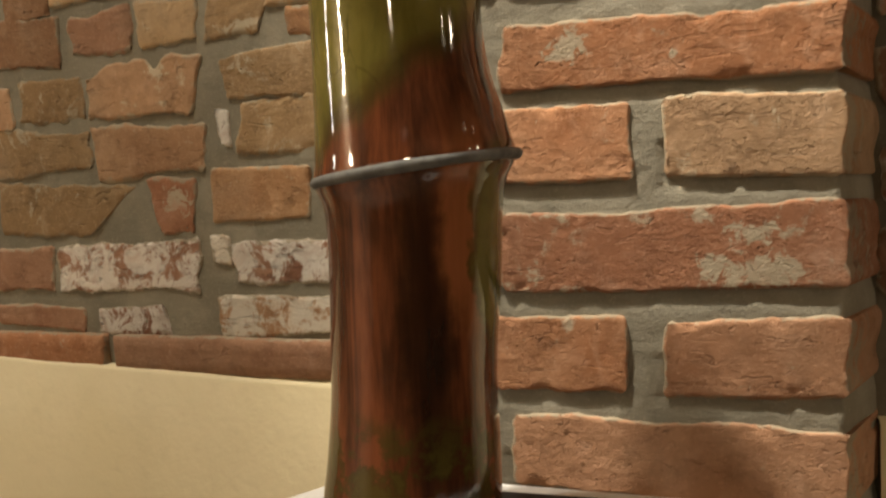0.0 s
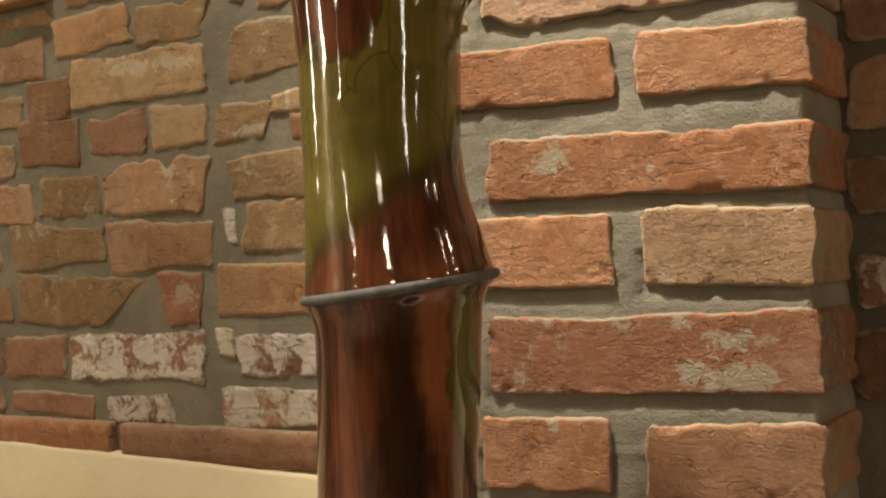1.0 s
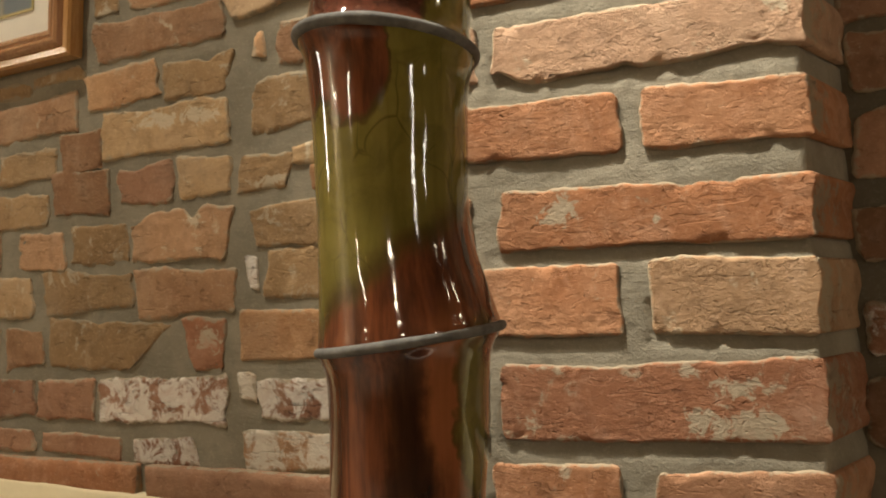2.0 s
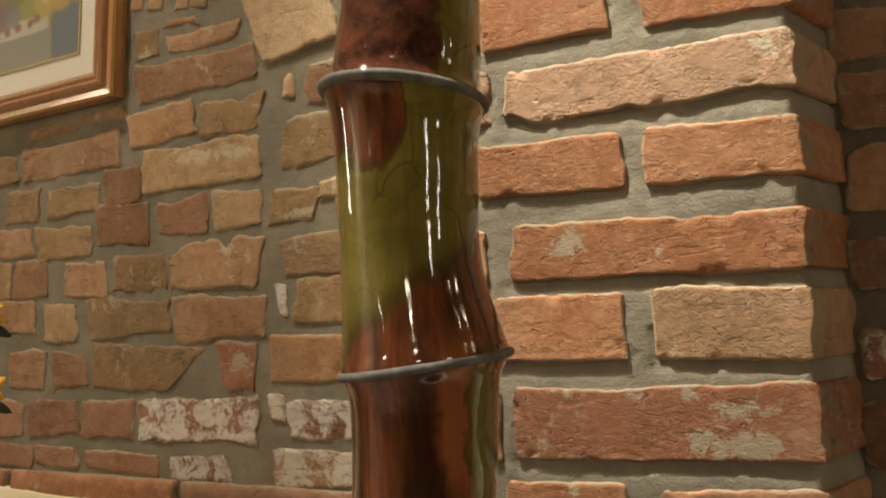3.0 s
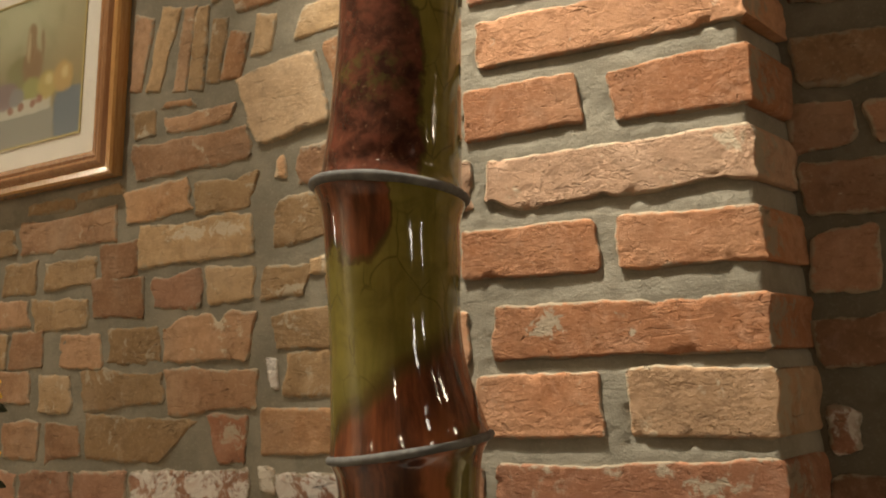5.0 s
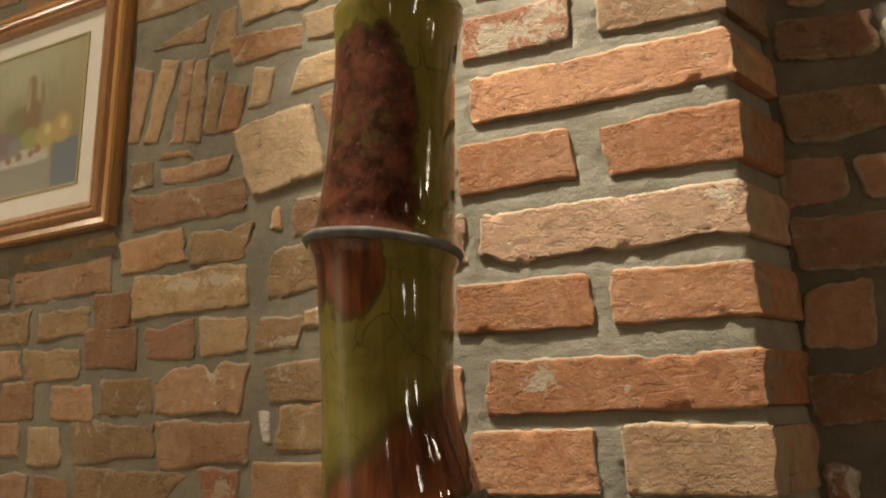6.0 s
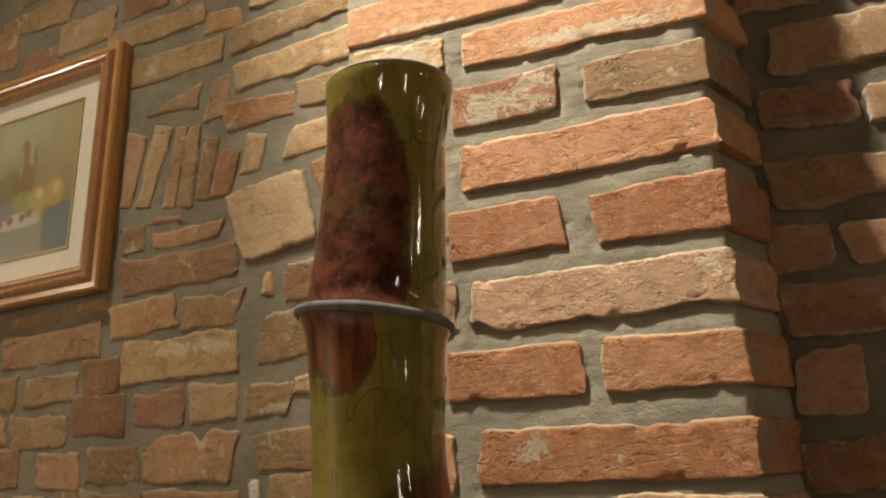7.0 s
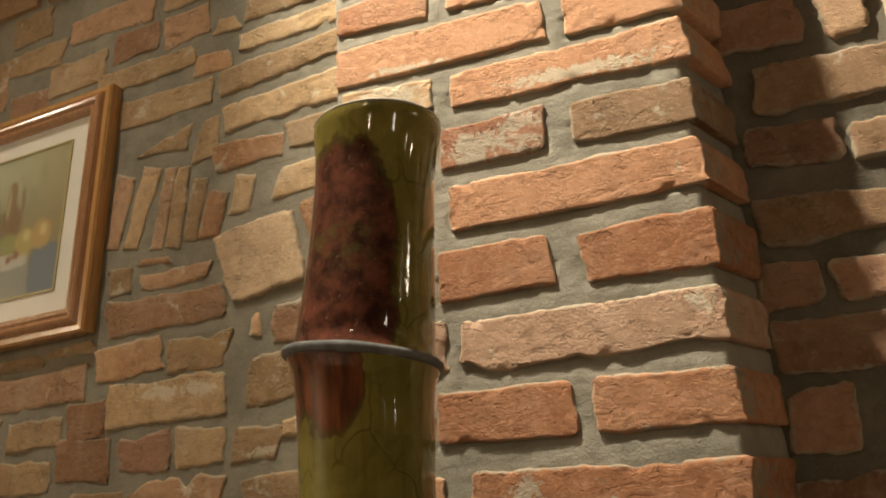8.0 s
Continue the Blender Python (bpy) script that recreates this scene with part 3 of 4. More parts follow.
quad("t", (-0.612, 1.787), (-0.40, 1.804), (-0.40, 1.836), (-0.613, 1.827))
quad("t", (-0.792, 1.783), (-0.622, 1.786), (-0.622, 1.825), (-0.795, 1.828))
old("tt", (-0.579, -0.40, 1.848, 1.884), (-0.846, -0.657, 1.850, 1.892))
old("rtrtr", (-0.818, -0.724, 1.902, 1.953), (-0.945, -0.832, 1.880, 1.932), (-1.036, -0.952, 1.860, 1.905), (-1.084, -0.920, 1.942, 1.985), (-0.908, -0.735, 1.965, 2.012))
old("rott", (-0.715, -0.630, 1.900, 1.950), (-0.650, -0.592, 1.831, 1.862), (-0.622, -0.583, 1.888, 1.918), (-1.046, -0.957, 1.998, 2.055))
old("tttr", (-0.570, -0.40, 1.896, 1.934), (-0.575, -0.40, 1.952, 1.992), (-0.72, -0.585, 1.962, 2.01), (-1.145, -1.05, 1.893, 1.960))
old("ttr", (-1.30, -1.12, 1.99, 2.04), (-1.32, -1.16, 1.90, 1.96), (-1.33, -1.11, 1.22, 1.27))
rest_of_wall(wall_left, left_frame, -2.6, -0.40, 2.065, CEILING - 0.05)
rest_of_wall(wall_left, left_frame, -3.5, -1.36, 0.995, 2.06)

# ---- bricks of the shaded wall: each clay swapped for a darker one to paint in shade ----
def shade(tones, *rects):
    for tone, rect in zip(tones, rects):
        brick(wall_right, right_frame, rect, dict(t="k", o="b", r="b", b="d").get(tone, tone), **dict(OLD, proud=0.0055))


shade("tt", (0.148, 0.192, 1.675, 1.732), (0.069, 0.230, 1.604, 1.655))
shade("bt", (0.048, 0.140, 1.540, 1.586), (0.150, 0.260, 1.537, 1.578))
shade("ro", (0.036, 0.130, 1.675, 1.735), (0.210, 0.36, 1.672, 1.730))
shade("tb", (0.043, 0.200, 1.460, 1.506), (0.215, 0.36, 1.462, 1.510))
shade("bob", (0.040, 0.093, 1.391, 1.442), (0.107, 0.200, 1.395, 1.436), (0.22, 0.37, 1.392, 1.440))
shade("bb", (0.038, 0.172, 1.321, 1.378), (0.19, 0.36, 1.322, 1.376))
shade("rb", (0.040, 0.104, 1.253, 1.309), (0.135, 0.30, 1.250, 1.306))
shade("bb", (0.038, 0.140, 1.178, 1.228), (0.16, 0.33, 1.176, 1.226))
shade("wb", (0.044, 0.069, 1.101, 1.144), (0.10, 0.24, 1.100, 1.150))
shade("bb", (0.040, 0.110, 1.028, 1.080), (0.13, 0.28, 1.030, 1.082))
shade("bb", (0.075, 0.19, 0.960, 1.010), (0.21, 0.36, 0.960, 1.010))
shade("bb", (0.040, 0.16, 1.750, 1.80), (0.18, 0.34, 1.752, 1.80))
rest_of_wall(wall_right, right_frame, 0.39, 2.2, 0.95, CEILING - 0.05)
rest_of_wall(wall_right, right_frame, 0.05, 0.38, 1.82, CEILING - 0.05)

# ---- the stand under the vase ----
TOP = 0.897
STAND = [(-0.372, -0.022), (-0.055, -0.045), (-0.085, -0.36), (-0.545, -0.33)]


def prism(points, z0, z1, inset=0.0):
    bm = bmesh.new()
    mid = Vector((sum(p[0] for p in points) / len(points), sum(p[1] for p in points) / len(points)))
    pts = [Vector(p) + (mid - Vector(p)).normalized() * inset for p in points]
    low = [bm.verts.new((p[0], p[1], z0)) for p in pts]
    high = [bm.verts.new((p[0], p[1], z1)) for p in pts]
    bm.faces.new(low[::-1]), bm.faces.new(high)
    for k in range(len(pts)):
        n = (k + 1) % len(pts)
        bm.faces.new((low[k], low[n], high[n], high[k]))
    return bm


stand = tagged(new("display_table"), "white lacquered display table standing before the brick pillar", "table")
bm = prism(STAND, TOP - 0.035, TOP)
bmesh.ops.bevel(bm, geom=bm.edges[:], offset=0.003, segments=2, affect="EDGES")
part("tabletop", bm, WHITE, stand)
for x, y in ((-0.36, -0.08), (-0.11, -0.09), (-0.13, -0.32), (-0.48, -0.30)):
    part("leg", box(x - 0.02, x + 0.02, y - 0.02, y + 0.02, 0.0, TOP - 0.035, 0.003), WHITE, stand)
part("inset", prism(STAND, TOP - 0.002, TOP + 0.004, 0.04), DARK_TOP, stand, "dark sheet let into the white top")

# ---- the vase ----
AXIS = Vector((-0.283, -0.160, 0.0))
ACROSS = Vector((math.cos(radians(20)), math.sin(radians(20)), 0.0))
VASE_FOOT = TOP + 0.004


def glaze_material():
    n = Nodes("bamboo_glaze")
    p = n.place()
    sep = n.node("ShaderNodeSeparateXYZ")
    n.put(sep, 0, p)
    x, y, z = sep.outputs
    s = n.math("ADD", n.math("MULTIPLY", n.math("SUBTRACT", x, AXIS.x), ACROSS.x / 0.053), n.math("MULTIPLY", n.math("SUBTRACT", y, AXIS.y), ACROSS.y / 0.053))
    wob = n.math("SUBTRACT", n.noise(p, 22, 4, 0.6), 0.5)
    fine = n.math("SUBTRACT", n.noise(n.scaled(p, (1, 1, 0.25)), 120, 4, 0.6), 0.5)
    sn = n.math("ADD", s, n.math("ADD", n.math("MULTIPLY", wob, 0.55), n.math("MULTIPLY", fine, 0.15)))
    zn = n.math("ADD", z, n.math("ADD", n.math("MULTIPLY", wob, 0.05), n.math("MULTIPLY", fine, 0.012)))

    def blob(s0, z0, hw, hh, power=2.0, soft=0.18):
        a = n.math("POWER", n.math("ABSOLUTE", n.math("DIVIDE", n.math("SUBTRACT", sn, s0), hw)), power)
        b = n.math("POWER", n.math("ABSOLUTE", n.math("DIVIDE", n.math("SUBTRACT", zn, z0), hh)), power)
        return n.step(n.math("ADD", a, b), 1 + soft, 1 - soft)

    def most(*masks):
        out = masks[0]
        for m in masks[1:]:
            out = n.math("MAXIMUM", out, m)
        return out

    upper = n.math("MULTIPLY", blob(-0.25, 1.395, 0.80, 0.118, 3.0, 0.2), n.step(n.math("ADD", z, n.math("MULTIPLY", s, 0.0069)), 1.334, 1.342))
    tongue = blob(-0.50, 1.335, 0.55, 0.060, 2.6, 0.2)
    lower = n.step(n.math("SUBTRACT", n.math("ADD", 1.190, n.math("MULTIPLY", sn, 0.034)), zn), -0.014, 0.018)
    edge_green = blob(0.98, 1.085, 0.26, 0.055, 2.0, 0.5)
    left_green = blob(-1.0, 1.18, 0.25, 0.04, 2.0, 0.5)
    brown = most(upper, tongue, n.math("MULTIPLY", lower, n.math("SUBTRACT", 1.0, n.math("MAXIMUM", edge_green, left_green))))
    foot = n.math("MULTIPLY", n.step(z, 1.0, 0.965), n.step(n.noise(p, 48, 5, 0.65), 0.44, 0.60))
    brown = n.math("MULTIPLY", brown, n.math("SUBTRACT", 1.0, n.math("MULTIPLY", foot, 0.75)))
    streak = n.noise(n.scaled(p, (1, 1, 0.09)), 85, 5, 0.6, 0.3)
    green = n.mix(n.step(n.noise(p, 18, 4), 0.3, 0.7), (0.175, 0.145, 0.028), (0.245, 0.200, 0.044))
    green = n.mix(n.step(streak, 0.46, 0.72, 0, 0.5), green, (0.105, 0.090, 0.014))
    deep = n.step(n.math("SUBTRACT", n.math("ADD", 1.232, n.math("MULTIPLY", sn, 0.040)), zn), -0.01, 0.045, 0.0, 0.4)
    green = n.mix(deep, green, (0.078, 0.070, 0.014))
    wander = n.node("ShaderNodeVectorMath")
    drift = n.node("ShaderNodeTexNoise")
    drift.inputs["Scale"].default_value, drift.inputs["Detail"].default_value = 13, 2
    n.put(drift, "Vector", p)
    wander.operation = "MULTIPLY_ADD"
    n.put(wander, 0, drift.outputs["Color"]), n.put(wander, 1, (0.05, 0.05, 0.08)), n.put(wander, 2, p)
    faint = n.step(n.noise(p, 26, 3), 0.42, 0.62, 0.0, 0.55)
    crackle = n.math("MULTIPLY", n.step(n.voronoi(n.scaled(wander.outputs[0], (1, 1, 0.5)), 34), 0.026, 0.0), faint)
    green = n.mix(n.step(n.noise(p, 38, 5, 0.62, 0.6), 0.46, 0.70, 0.0, 0.55), green, (0.105, 0.092, 0.020))
    green = n.mix(crackle, green, (0.05, 0.043, 0.008))
    red = n.mix(n.step(n.math("ADD", n.math("MULTIPLY", streak, 0.6), n.math("MULTIPLY", n.noise(n.scaled(p, (1, 1, 0.35)), 34, 4), 0.4)), 0.36, 0.66), (0.060, 0.019, 0.009), (0.255, 0.078, 0.030))
    # a dark stripe down the front of the lower joint with an orange one beside it
    red = n.mix(n.math("MULTIPLY", blob(0.62, 1.10, 0.26, 0.055, 2.0, 0.97), 0.6), red, (0.40, 0.140, 0.050))
    red = n.mix(n.math("MULTIPLY", blob(0.16, 1.045, 0.26, 0.095, 2.0, 0.95), 0.85), red, (0.020, 0.010, 0.006))
    blotch = n.mix(n.step(n.noise(p, 60, 6, 0.62, 0.4), 0.30, 0.72), (0.034, 0.012, 0.008), (0.160, 0.050, 0.029))
    red = n.mix(n.step(z, 1.330, 1.350), red, blotch)
    speck = n.math("MULTIPLY", n.step(n.noise(p, 210, 4, 0.7), 0.60, 0.72, 0, 0.55), n.step(z, 1.30, 1.36))
    red = n.mix(speck, red, (0.30, 0.17, 0.10))
    moss = n.math("MULTIPLY", blob(-0.25, 1.425, 0.55, 0.022, 2.0, 0.8), n.step(n.noise(p, 90, 4, 0.7), 0.45, 0.62))
    red = n.mix(n.math("MULTIPLY", moss, 0.6), red, (0.085, 0.08, 0.02))
    # darker seam where the two glazes run together
    rim = n.math("MULTIPLY", brown, n.math("SUBTRACT", 1.0, brown))
    colour = n.mix(brown, green, red)
    colour = n.mix(n.math("MULTIPLY", rim, 2.2), colour, (0.04, 0.03, 0.008))
    waves = n.math("ADD", n.noise(n.scaled(p, (1, 1, 0.5)), 26, 3, 0.5), n.math("MULTIPLY", n.noise(n.scaled(p, (1, 1, 0.6)), 120, 3, 0.5), 0.10))
    normal = n.bump(waves, 0.35, 0.0034)
    return n.done(colour, n.step(n.noise(p, 70, 4), 0.3, 0.7, 0.04, 0.09), normal, Specular_IOR_Level=0.5, Coat_Weight=0.25, Coat_Roughness=0.02)


GLAZE = glaze_material()
BAND = plain_material("matt_grey_clay", (0.150, 0.145, 0.132), 0.78, 0.25, 90, 0.4, Specular_IOR_Level=0.25)
LIP = plain_material("bare_clay_lip", (0.40, 0.36, 0.28), 0.7, 0.2, 120, 0.3)


def profile(*knots):
    """Smooth rows of height, radius and sideways shift through the given ones."""
    out = []
    for k in range(len(knots) - 1):
        p0, p1, p2, p3 = (knots[max(0, min(len(knots) - 1, k + i))] for i in (-1, 0, 1, 2))
        for i in range(6):
            t = i / 6
            out.append(tuple(0.5 * ((2 * b) + (c - a) * t + (2 * a - 5 * b + 4 * c - d) * t * t + (3 * b - a - 3 * c + d) * t ** 3) for a, b, c, d in zip(p0, p1, p2, p3)))
    return out + [knots[-1]]


def tilt_of(slope):
    return (ACROSS.x * slope, ACROSS.y * slope)


LOW_TILT, HIGH_TILT = 0.115, -0.130
rows = profile(
    (VASE_FOOT, 0.0575, -0.002, 0.0), (0.933, 0.0563, -0.001, 0.0), (0.960, 0.0544, 0.001, 0.0), (0.997, 0.0523, 0.0026, 0.0), (1.030, 0.0523, 0.0037, 0.0),
    (1.067, 0.0537, 0.006, 0.02), (1.100, 0.0545, 0.0068, 0.06), (1.122, 0.0570, 0.0078, LOW_TILT), (1.1355, 0.0625, 0.0088, LOW_TILT), (1.150, 0.0605, 0.0074, LOW_TILT),
    (1.168, 0.0580, 0.0056, 0.06), (1.190, 0.0548, 0.0026, 0.02), (1.210, 0.0530, 0.001, 0.0), (1.235, 0.0525, 0.0, 0.0), (1.277, 0.0538, 0.0002, -0.04),
    (1.308, 0.0553, -0.0004, -0.10), (1.323, 0.0575, -0.0005, HIGH_TILT), (1.337, 0.0618, -0.0006, HIGH_TILT), (1.350, 0.0570, 0.0012, HIGH_TILT), (1.370, 0.0560, 0.0034, -0.06),
    (1.403, 0.0542, 0.0062, 0.0), (1.453, 0.0523, 0.0104, 0.0), (1.490, 0.0516, 0.0130, 0.0), (1.515, 0.0529, 0.0150, 0.0), (1.535, 0.0558, 0.0170, 0.0), (1.5425, 0.0560, 0.0175, 0.0),
)
rings = [(tuple(AXIS + ACROSS * off + Vector((0, 0, z))), r, tilt_of(k)) for z, r, off, k in rows]
last = rings[-1][0]
rings += [((last[0], last[1], 1.5455), 0.0548, (0, 0)), ((last[0], last[1], 1.5462), 0.0530, (0, 0)), ((last[0], last[1], 1.5440), 0.0510, (0, 0)), (tuple(AXIS + ACROSS * 0.0140 + Vector((0, 0, 1.505))), 0.0475, (0, 0)), (tuple(AXIS + ACROSS * 0.0090 + Vector((0, 0, 1.44))), 0.0460, (0, 0))]
SIDES = 72
verts, faces = lathe_verts(rings, SIDES)
faces += [tuple(range(SIDES))[::-1], tuple((len(rings) - 1) * SIDES + k for k in range(SIDES))]
vase = tagged(new("bamboo_vase"), "tall glazed ceramic vase shaped like green and brown bamboo", "vase")
mesh_object("body", verts, faces, GLAZE, vase, label="glossy olive and red-brown glaze with fine crackle")


def band(name, z, off, r, thick, tilt, material, label):
    verts, n, m = [], 72, 12
    c = AXIS + ACROSS * off + Vector((0, 0, z))
    tx, ty = tilt_of(tilt)
    for k in range(n):
        a = 2 * math.pi * k / n
        rr = r + 0.0004 * noise.noise((math.cos(a) * 3, math.sin(a) * 3, z * 9))
        t = thick * (1 + 0.12 * noise.noise((math.cos(a) * 2, math.sin(a) * 2, z * 5)))
        for i in range(m):
            b = 2 * math.pi * i / m
            rad = rr + 1.0 * t * math.cos(b)
            dx, dy = rad * math.cos(a), rad * math.sin(a)
            verts.append((c.x + dx, c.y + dy, c.z + dx * tx + dy * ty + t * math.sin(b) * 0.95))
    faces = [(k * m + i, ((k + 1) % n) * m + i, ((k + 1) % n) * m + (i + 1) % m, k * m + (i + 1) % m) for k in range(n) for i in range(m)]
    return mesh_object(name, verts, faces, material, vase, label=label)


band("node_band", 1.1365, 0.0090, 0.0622, 0.0036, LOW_TILT, BAND, "raised matt grey clay band")
band("node_band", 1.3380, -0.0010, 0.0612, 0.0043, HIGH_TILT, BAND, "raised matt grey clay band")
band("lip", 1.5448, 0.0175, 0.0545, 0.0016, 0.0, LIP, "thin bare clay lip")

# ---- the painting ----
OAK = wood_material("honey_wood", (0.42, 0.20, 0.06), (0.54, 0.29, 0.10), 0.22)
RED_WOOD = wood_material("reddish_wood", (0.34, 0.16, 0.07), (0.46, 0.24, 0.11), 0.2)
MOUNT = plain_material("mount_card", (0.78, 0.73, 0.62), 0.9, 0.03, 80)
GILT = plain_material("gilt_line", (0.42, 0.33, 0.12), 0.4, 0.1, 80)
FRAME_X, FRAME_Z0, FRAME_Z1, FRAME_W = -0.802, 1.4825, 1.855, 0.47
SKEW = 0.05


def hung(p, d, q):
    """Places in the picture: p to the left of its right edge, d off the wall, q above its lower edge."""
    zc = (FRAME_Z1 - FRAME_Z0) / 2
    d += 0.003 if d > 0 else -0.003
    return left_frame(FRAME_X - p + SKEW * (q - zc), d + 0.004, FRAME_Z0 + q + 0.012 * -p)


def moulding(name, across, material, label=""):
    """A mitred strip round the picture; across: rows of distance in from the edge and height off the wall."""
    w, h = FRAME_W, FRAME_Z1 - FRAME_Z0
    verts, m = [], len(across)
    for i, d in across:
        verts += [hung(i, d, i), hung(w - i, d, i), hung(w - i, d, h - i), hung(i, d, h - i)]
    faces = [(4 * k + c, 4 * k + (c + 1) % 4, 4 * (k + 1) + (c + 1) % 4, 4 * (k + 1) + c) for k in range(m - 1) for c in range(4)]
    return mesh_object(name, verts, faces, material, painting, smooth=False, label=label)


def panel(name, x0, x1, z0, z1, d, material, label=""):
    verts = [hung(x0, d, z0), hung(x1, d, z0), hung(x1, d, z1), hung(x0, d, z1)]
    verts += [hung(x0, d - 0.002, z0), hung(x1, d - 0.002, z0), hung(x1, d - 0.002, z1), hung(x0, d - 0.002, z1)]
    faces = [(0, 1, 2, 3), (4, 5, 6, 7), (0, 1, 5, 4), (1, 2, 6, 5), (2, 3, 7, 6), (3, 0, 4, 7)]
    return mesh_object(name, verts, faces, material, painting, smooth=False, label=label)


painting = tagged(new("framed_painting"), "still life of fruit and a bottle in a moulded wooden frame", "painting")
moulding("outer_moulding", [(0.0, 0.0), (0.0, 0.012), (0.003, 0.0150), (0.010, 0.0155), (0.0125, 0.0135)], OAK, "honey-coloured outer edge")
moulding("inner_moulding", [(0.0125, 0.0135), (0.0135, 0.0155), (0.016, 0.0195), (0.0195, 0.0215), (0.023, 0.0205), (0.0255, 0.018), (0.0265, 0.0165), (0.029, 0.0185), (0.0325, 0.0185), (0.0355, 0.016), (0.0365, 0.0125), (0.0385, 0.011), (0.0395, 0.007)], RED_WOOD, "rounded reddish wooden steps")
H = FRAME_Z1 - FRAME_Z0
panel("mount", 0.037, FRAME_W - 0.037, 0.037, H - 0.037, 0.0085, MOUNT, "cream card mount")
moulding("gilt_slip", [(0.0705, 0.0085), (0.0705, 0.0103), (0.0735, 0.0103), (0.0735, 0.0088)], GILT, "thin gilt slip")


def canvas_material():
    """The still life: soft brush work of fruit and a jug on a draped table, before a pale olive ground."""
    n = Nodes("painted_canvas")
    sep = n.node("ShaderNodeSeparateXYZ")
    n.put(sep, 0, n.place())
    p, q = n.math("SUBTRACT", FRAME_X, sep.outputs[0]), n.math("SUBTRACT", sep.outputs[2], FRAME_Z0)
    stroke = n.noise(n.place(), 60, 4, 0.6, 0.6)
    p = n.math("ADD", p, n.math("MULTIPLY", n.math("SUBTRACT", stroke, 0.5), 0.012))
    q = n.math("ADD", q, n.math("MULTIPLY", n.math("SUBTRACT", n.noise(n.place(), 75, 4, 0.6, 0.6), 0.5), 0.012))

    def dab(c, p0, q0, a, b, colour, soft=0.35, square=2.0):
        u = n.math("POWER", n.math("ABSOLUTE", n.math("DIVIDE", n.math("SUBTRACT", p, p0), a)), square)
        v = n.math("POWER", n.math("ABSOLUTE", n.math("DIVIDE", n.math("SUBTRACT", q, q0), b)), square)
        return n.mix(n.step(n.math("ADD", u, v), 1 + soft, 1 - soft, 0.0, 0.9), c, colour)

    c = n.mix(n.step(q, 0.15, 0.28), (0.25, 0.20, 0.09), (0.44, 0.44, 0.27))
    c = n.mix(n.step(p, 0.20, 0.08, 0.0, 0.55), c, (0.33, 0.25, 0.11))
    c = n.mix(n.step(n.noise(n.place(), 24, 5, 0.6, 0.8), 0.45, 0.68, 0, 0.35), c, (0.20, 0.20, 0.09))
    c = dab(c, 0.26, 0.085, 0.125, 0.042, (0.27, 0.27, 0.22), 0.1, 8.0)
    c = dab(c, 0.26, 0.128, 0.120, 0.012, (0.50, 0.48, 0.38), 0.3, 6.0)
    c = dab(c, 0.098, 0.098, 0.036, 0.045, (0.13, 0.17, 0.20), 0.3, 4.0)
    c = dab(c, 0.205, 0.185, 0.034, 0.026, (0.20, 0.19, 0.07))
    c = dab(c, 0.182, 0.190, 0.022, 0.030, (0.24, 0.14, 0.06))
    c = dab(c, 0.184, 0.225, 0.011, 0.032, (0.26, 0.16, 0.07))
    c = dab(c, 0.190, 0.222, 0.004, 0.026, (0.42, 0.34, 0.19), 0.6)
    c = dab(c, 0.160, 0.222, 0.004, 0.022, (0.25, 0.17, 0.08), 0.5)
    c = dab(c, 0.183, 0.156, 0.020, 0.018, (0.30, 0.30, 0.09))
    c = dab(c, 0.149, 0.156, 0.021, 0.022, (0.44, 0.34, 0.10))
    c = dab(c, 0.115, 0.162, 0.020, 0.024, (0.47, 0.31, 0.10))
    c = dab(c, 0.111, 0.168, 0.007, 0.010, (0.60, 0.48, 0.22), 0.8)
    c = dab(c, 0.145, 0.163, 0.007, 0.009, (0.58, 0.50, 0.22), 0.8)
    c = dab(c, 0.240, 0.152, 0.030, 0.022, (0.20, 0.14, 0.14))
    c = dab(c, 0.215, 0.146, 0.016, 0.014, (0.22, 0.22, 0.20))
    for at, up in ((0.165, 0.137), (0.178, 0.132), (0.205, 0.130), (0.228, 0.128)):
        c = dab(c, at, up, 0.007, 0.006, (0.28, 0.12, 0.07))
    return n.done(c, 0.6, n.bump(n.noise(n.place(), 220, 4), 0.2, 0.001))


canvas = panel("canvas", 0.073, FRAME_W - 0.073, 0.073, H - 0.073, 0.0093, canvas_material(), "still life of fruit and a brown jug in soft oils")


def glass_material():
    n = Nodes("picture_glass")
    clear, shine, both = n.node("ShaderNodeBsdfTransparent"), n.node("ShaderNodeBsdfGlossy"), n.node("ShaderNodeMixShader")
    shine.inputs["Roughness"].default_value = 0.03
    both.inputs[0].default_value = 0.06
    n.put(both, 1, clear.outputs[0]), n.put(both, 2, shine.outputs[0])
    n.put(n.tree.nodes["Material Output"], "Surface", both.outputs[0])
    return n.mat


pane = panel("pane", 0.0375, FRAME_W - 0.0375, 0.0375, H - 0.0375, 0.0122, glass_material(), "thin picture glass")
pane.visible_shadow = False

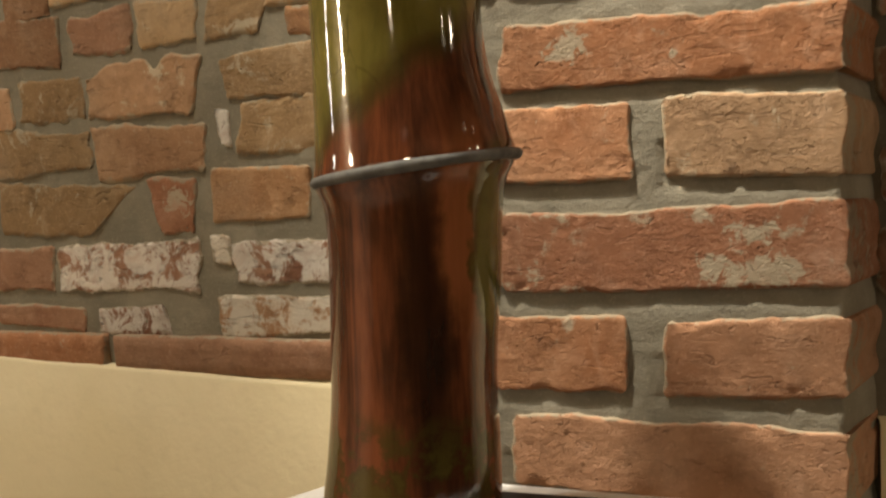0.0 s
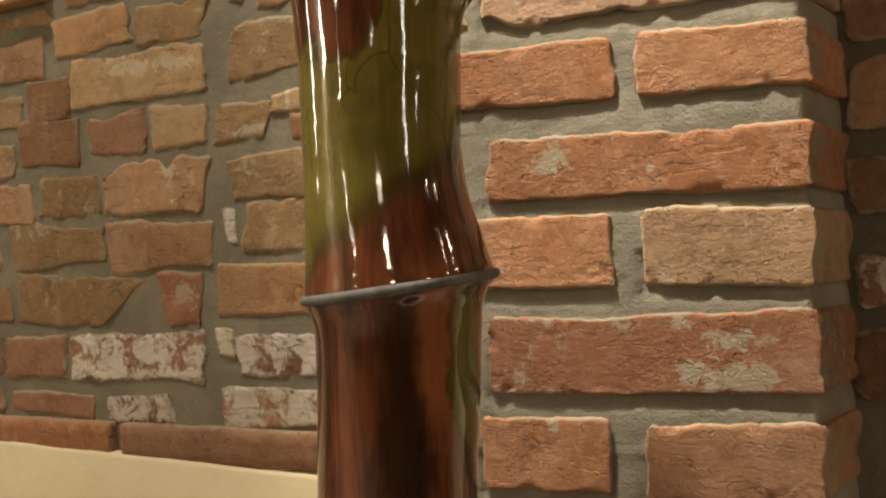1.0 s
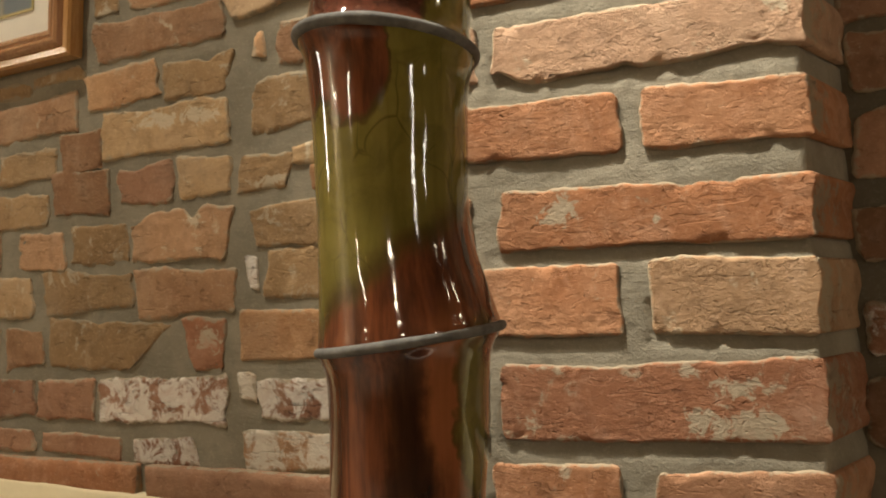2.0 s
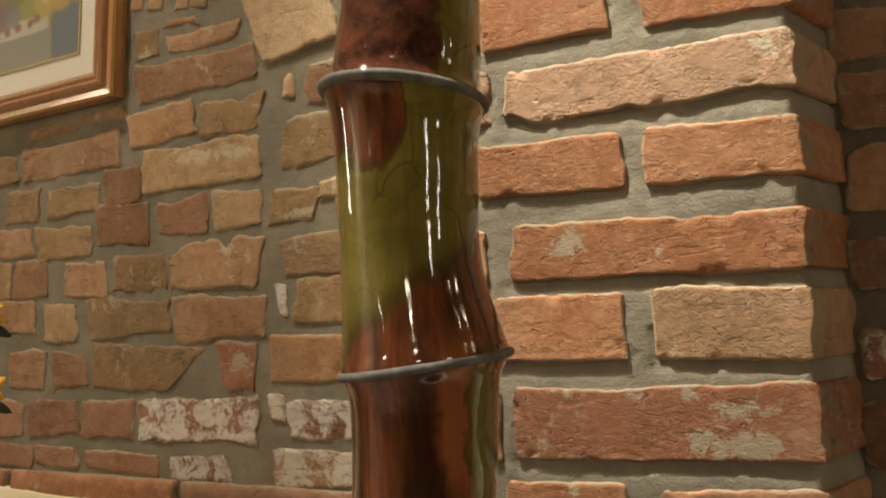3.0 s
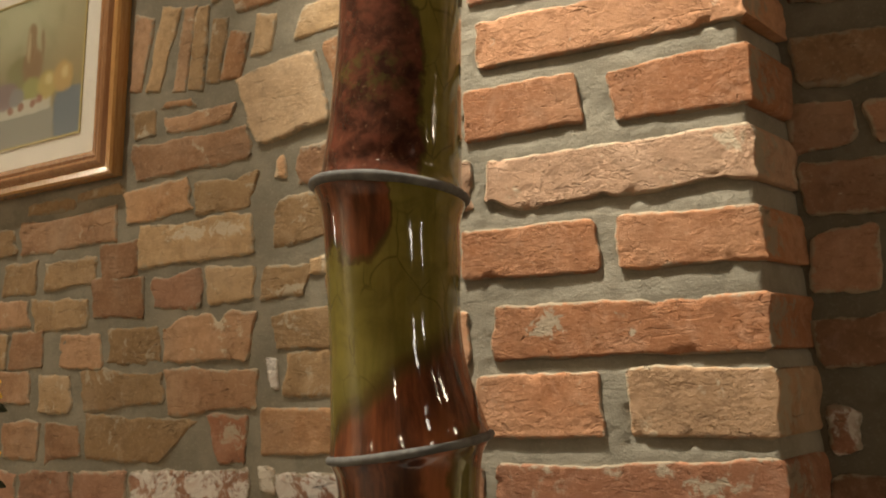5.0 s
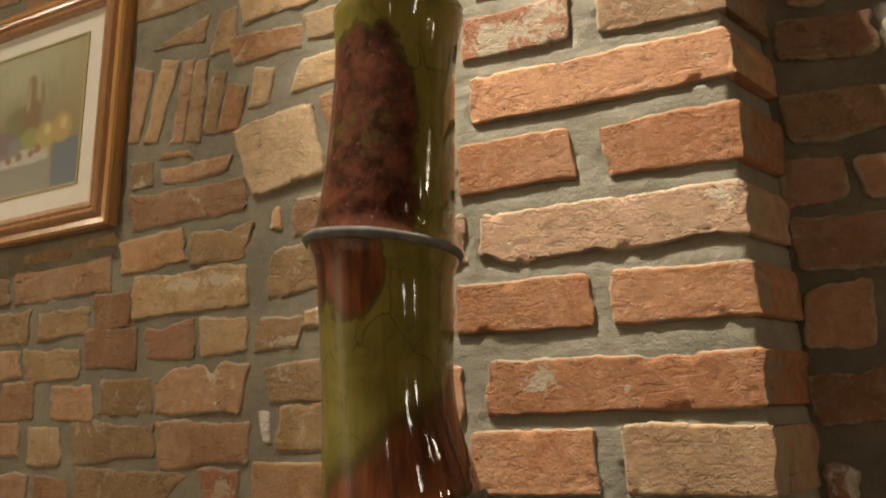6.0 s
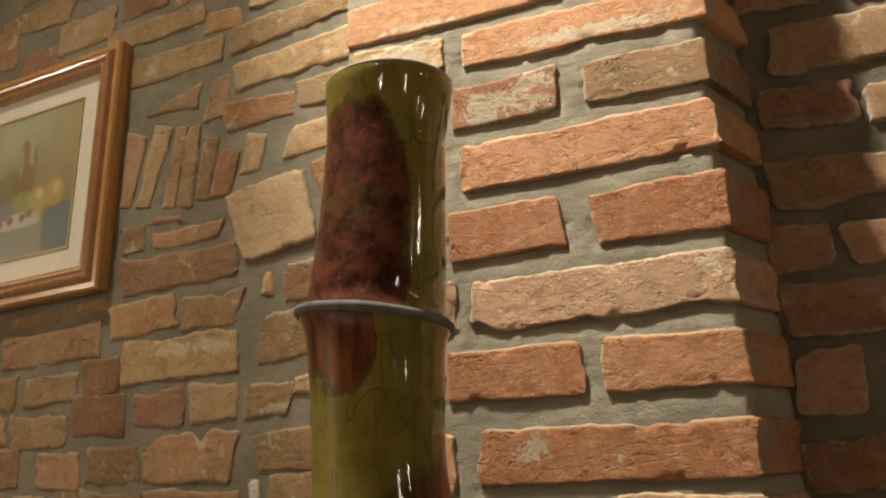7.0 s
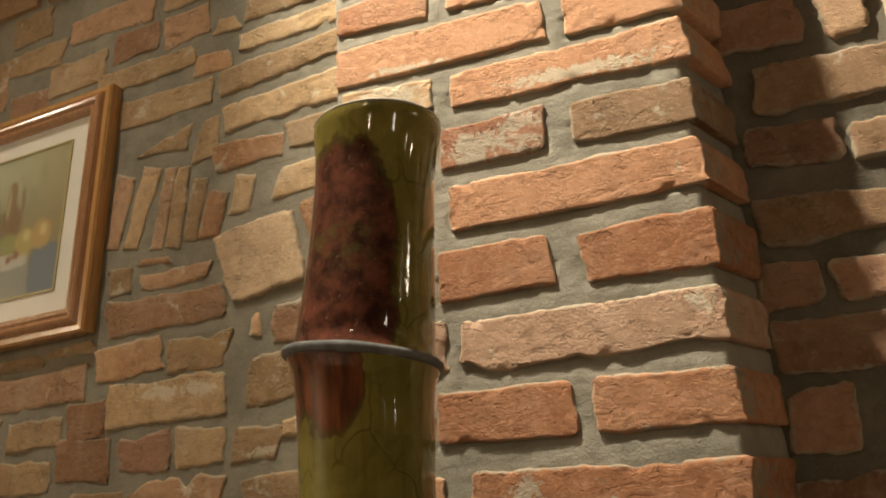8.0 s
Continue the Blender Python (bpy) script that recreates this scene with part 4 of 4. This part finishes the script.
# ---- yellow flowers in a tall floor pot ----
PETAL = plain_material("yellow_petal", (0.78, 0.50, 0.03), 0.6, 0.2, 90)
LEAF = plain_material("dark_green_leaf", (0.035, 0.045, 0.018), 0.6, 0.3, 60)
POT = plain_material("brown_pot_glaze", (0.16, 0.09, 0.05), 0.4, 0.2, 20)
pot = tagged(new("floor_pot"), "tall brown floor pot below the brick wall", "pot")
verts, faces = lathe_verts([((-0.93, -0.10, z), r, (0, 0)) for z, r in ((0, 0.07), (0.01, 0.085), (0.2, 0.105), (0.42, 0.10), (0.5, 0.07), (0.53, 0.075), (0.53, 0.066), (0.45, 0.06))], 32)
mesh_object("body", verts, faces + [tuple(range(32))[::-1], tuple(7 * 32 + k for k in range(32))], POT, pot)
flowers = tagged(new("yellow_flowers"), "sprig of small yellow flowers with dark leaves", "flowers")


def stem(points, r):
    verts, m = [], 6
    for x, y, z in points:
        verts += [(x + r * math.cos(2 * math.pi * k / m), y + r * math.sin(2 * math.pi * k / m), z) for k in range(m)]
    faces = [(i * m + k, i * m + (k + 1) % m, (i + 1) * m + (k + 1) % m, (i + 1) * m + k) for i in range(len(points) - 1) for k in range(m)]
    mesh_object("stem", verts, faces, LEAF, flowers)


def petal(place, turn, length, width, material, name, holder):
    verts, n = [], 8
    for i in range(n + 1):
        t = i / n
        w = width * math.sin(math.pi * min(1, t * 0.95 + 0.03)) ** 0.8
        lift = length * 0.18 * math.sin(math.pi * t)
        for s in (-1, 0, 1):
            verts.append(Vector((s * w, t * length, lift - abs(s) * w * 0.25)))
    faces = [(3 * i + k, 3 * i + k + 1, 3 * i + k + 4, 3 * i + k + 3) for i in range(n) for k in range(2)]
    m = Matrix.Translation(place) @ turn
    ob = mesh_object(name, [m @ v for v in verts], faces, material, holder)
    thick = ob.modifiers.new("thick", "SOLIDIFY")
    thick.thickness = 0.0008


FLOWER_HEADS = [(-0.836, -0.05, 1.113), (-0.838, -0.05, 1.197)]
rnd = random.Random(4)
ORANGE = plain_material("orange_petal", (0.80, 0.42, 0.02), 0.6, 0.2, 90)
for (hx, hy, hz), stuff in zip(FLOWER_HEADS, (ORANGE, PETAL)):
    stem([(-0.93 + (hx + 0.93) * t ** 2, -0.10 + (hy + 0.10) * t, 0.47 + (hz - 0.47) * t) for t in (0, 0.2, 0.4, 0.6, 0.8, 1)], 0.0016)
    verts, faces = lathe_verts([((hx, hy, hz + h), r, (0, 0)) for h, r in ((-0.004, 0.001), (-0.002, 0.0034), (0.001, 0.0036), (0.003, 0.0018))], 12)
    head = mesh_object("flower_head", verts, faces + [tuple(range(12))[::-1], tuple(36 + k for k in range(12))], LEAF, flowers)
    for k in range(6):
        turn = Matrix.Rotation(k * math.pi / 3 + rnd.uniform(-0.3, 0.3), 4, "Y") @ Matrix.Rotation(math.pi / 2 - rnd.uniform(0.1, 0.6), 4, "X")
        petal((hx, hy, hz), turn, rnd.uniform(0.014, 0.020), rnd.uniform(0.005, 0.007), stuff, "petal", head)
    for k in range(3):
        turn = Matrix.Rotation(2.2 + k * 1.3, 4, "Y") @ Matrix.Rotation(math.pi / 2 - 0.3, 4, "X")
        petal((hx - 0.004, hy + 0.004, hz - 0.012 - 0.02 * k), turn, 0.026, 0.006, LEAF, "leaf", flowers)

# ---- housings added for the lamps and fill lamps, all out of view ----
CAN = plain_material("white_lamp_can", (0.7, 0.7, 0.68), 0.4, 0.03, 40)


def lamp_can(place, group):
    x, y, z = place
    lamp = tagged(new("ceiling_and_fill_spotlight"), "small white ceiling spotlight, out of view, some added as fill", "lamp", group)
    verts, faces = lathe_verts([((x, y, z + h), r, (0, 0)) for h, r in ((0.02, 0.045), (0.10, 0.045), (0.12, 0.03), (0.12, 0.006), (CEILING - z, 0.006))], 24)
    mesh_object("can", verts, faces, CAN, lamp)


def globe_lamp(place):
    x, y, z = place
    lamp = tagged(new("hanging_and_fill_lamp"), "small metal pendant lamp over the room, out of view, some used as fill", "lamp", "hanging lamps")
    verts, faces = lathe_verts([((x, y, z + h), r, (0, 0)) for h, r in ((0.08, 0.11), (0.13, 0.09), (0.17, 0.03), (0.19, 0.004), (CEILING - z, 0.004))], 24)
    mesh_object("shade", verts, faces, CAN, lamp)


def tube_lamp(place, wide, tall):
    """An upright tube lamp: a metal tray behind the light, hung on a rod."""
    lamp = tagged(new("tube_lamp"), "upright tube lamp in a metal tray hanging on a rod", "lamp", "tube lamps")
    turn = look(place, TUBES_FACE)
    tray = box(-wide / 2 - 0.012, wide / 2 + 0.012, -tall / 2 - 0.012, tall / 2 + 0.012, 0.006, 0.040, 0.003)
    tray.transform(turn)
    part("tray", tray, METAL, lamp)
    x, y, z = turn @ Vector((0, tall / 2, 0.025))
    part("rod", box(x - 0.004, x + 0.004, y - 0.004, y + 0.004, z, CEILING, 0.001), METAL, lamp)


for place, watts, wide, tall in TUBES:
    tube_lamp(place, wide, tall)
for place in GLOBES:
    globe_lamp(place)
for place in (*ROOM_LAMPS, *BOUNCE_LAMPS, SPOT_EYE):
    lamp_can((place[0], place[1], place[2] + 0.03), "ceiling spotlights")
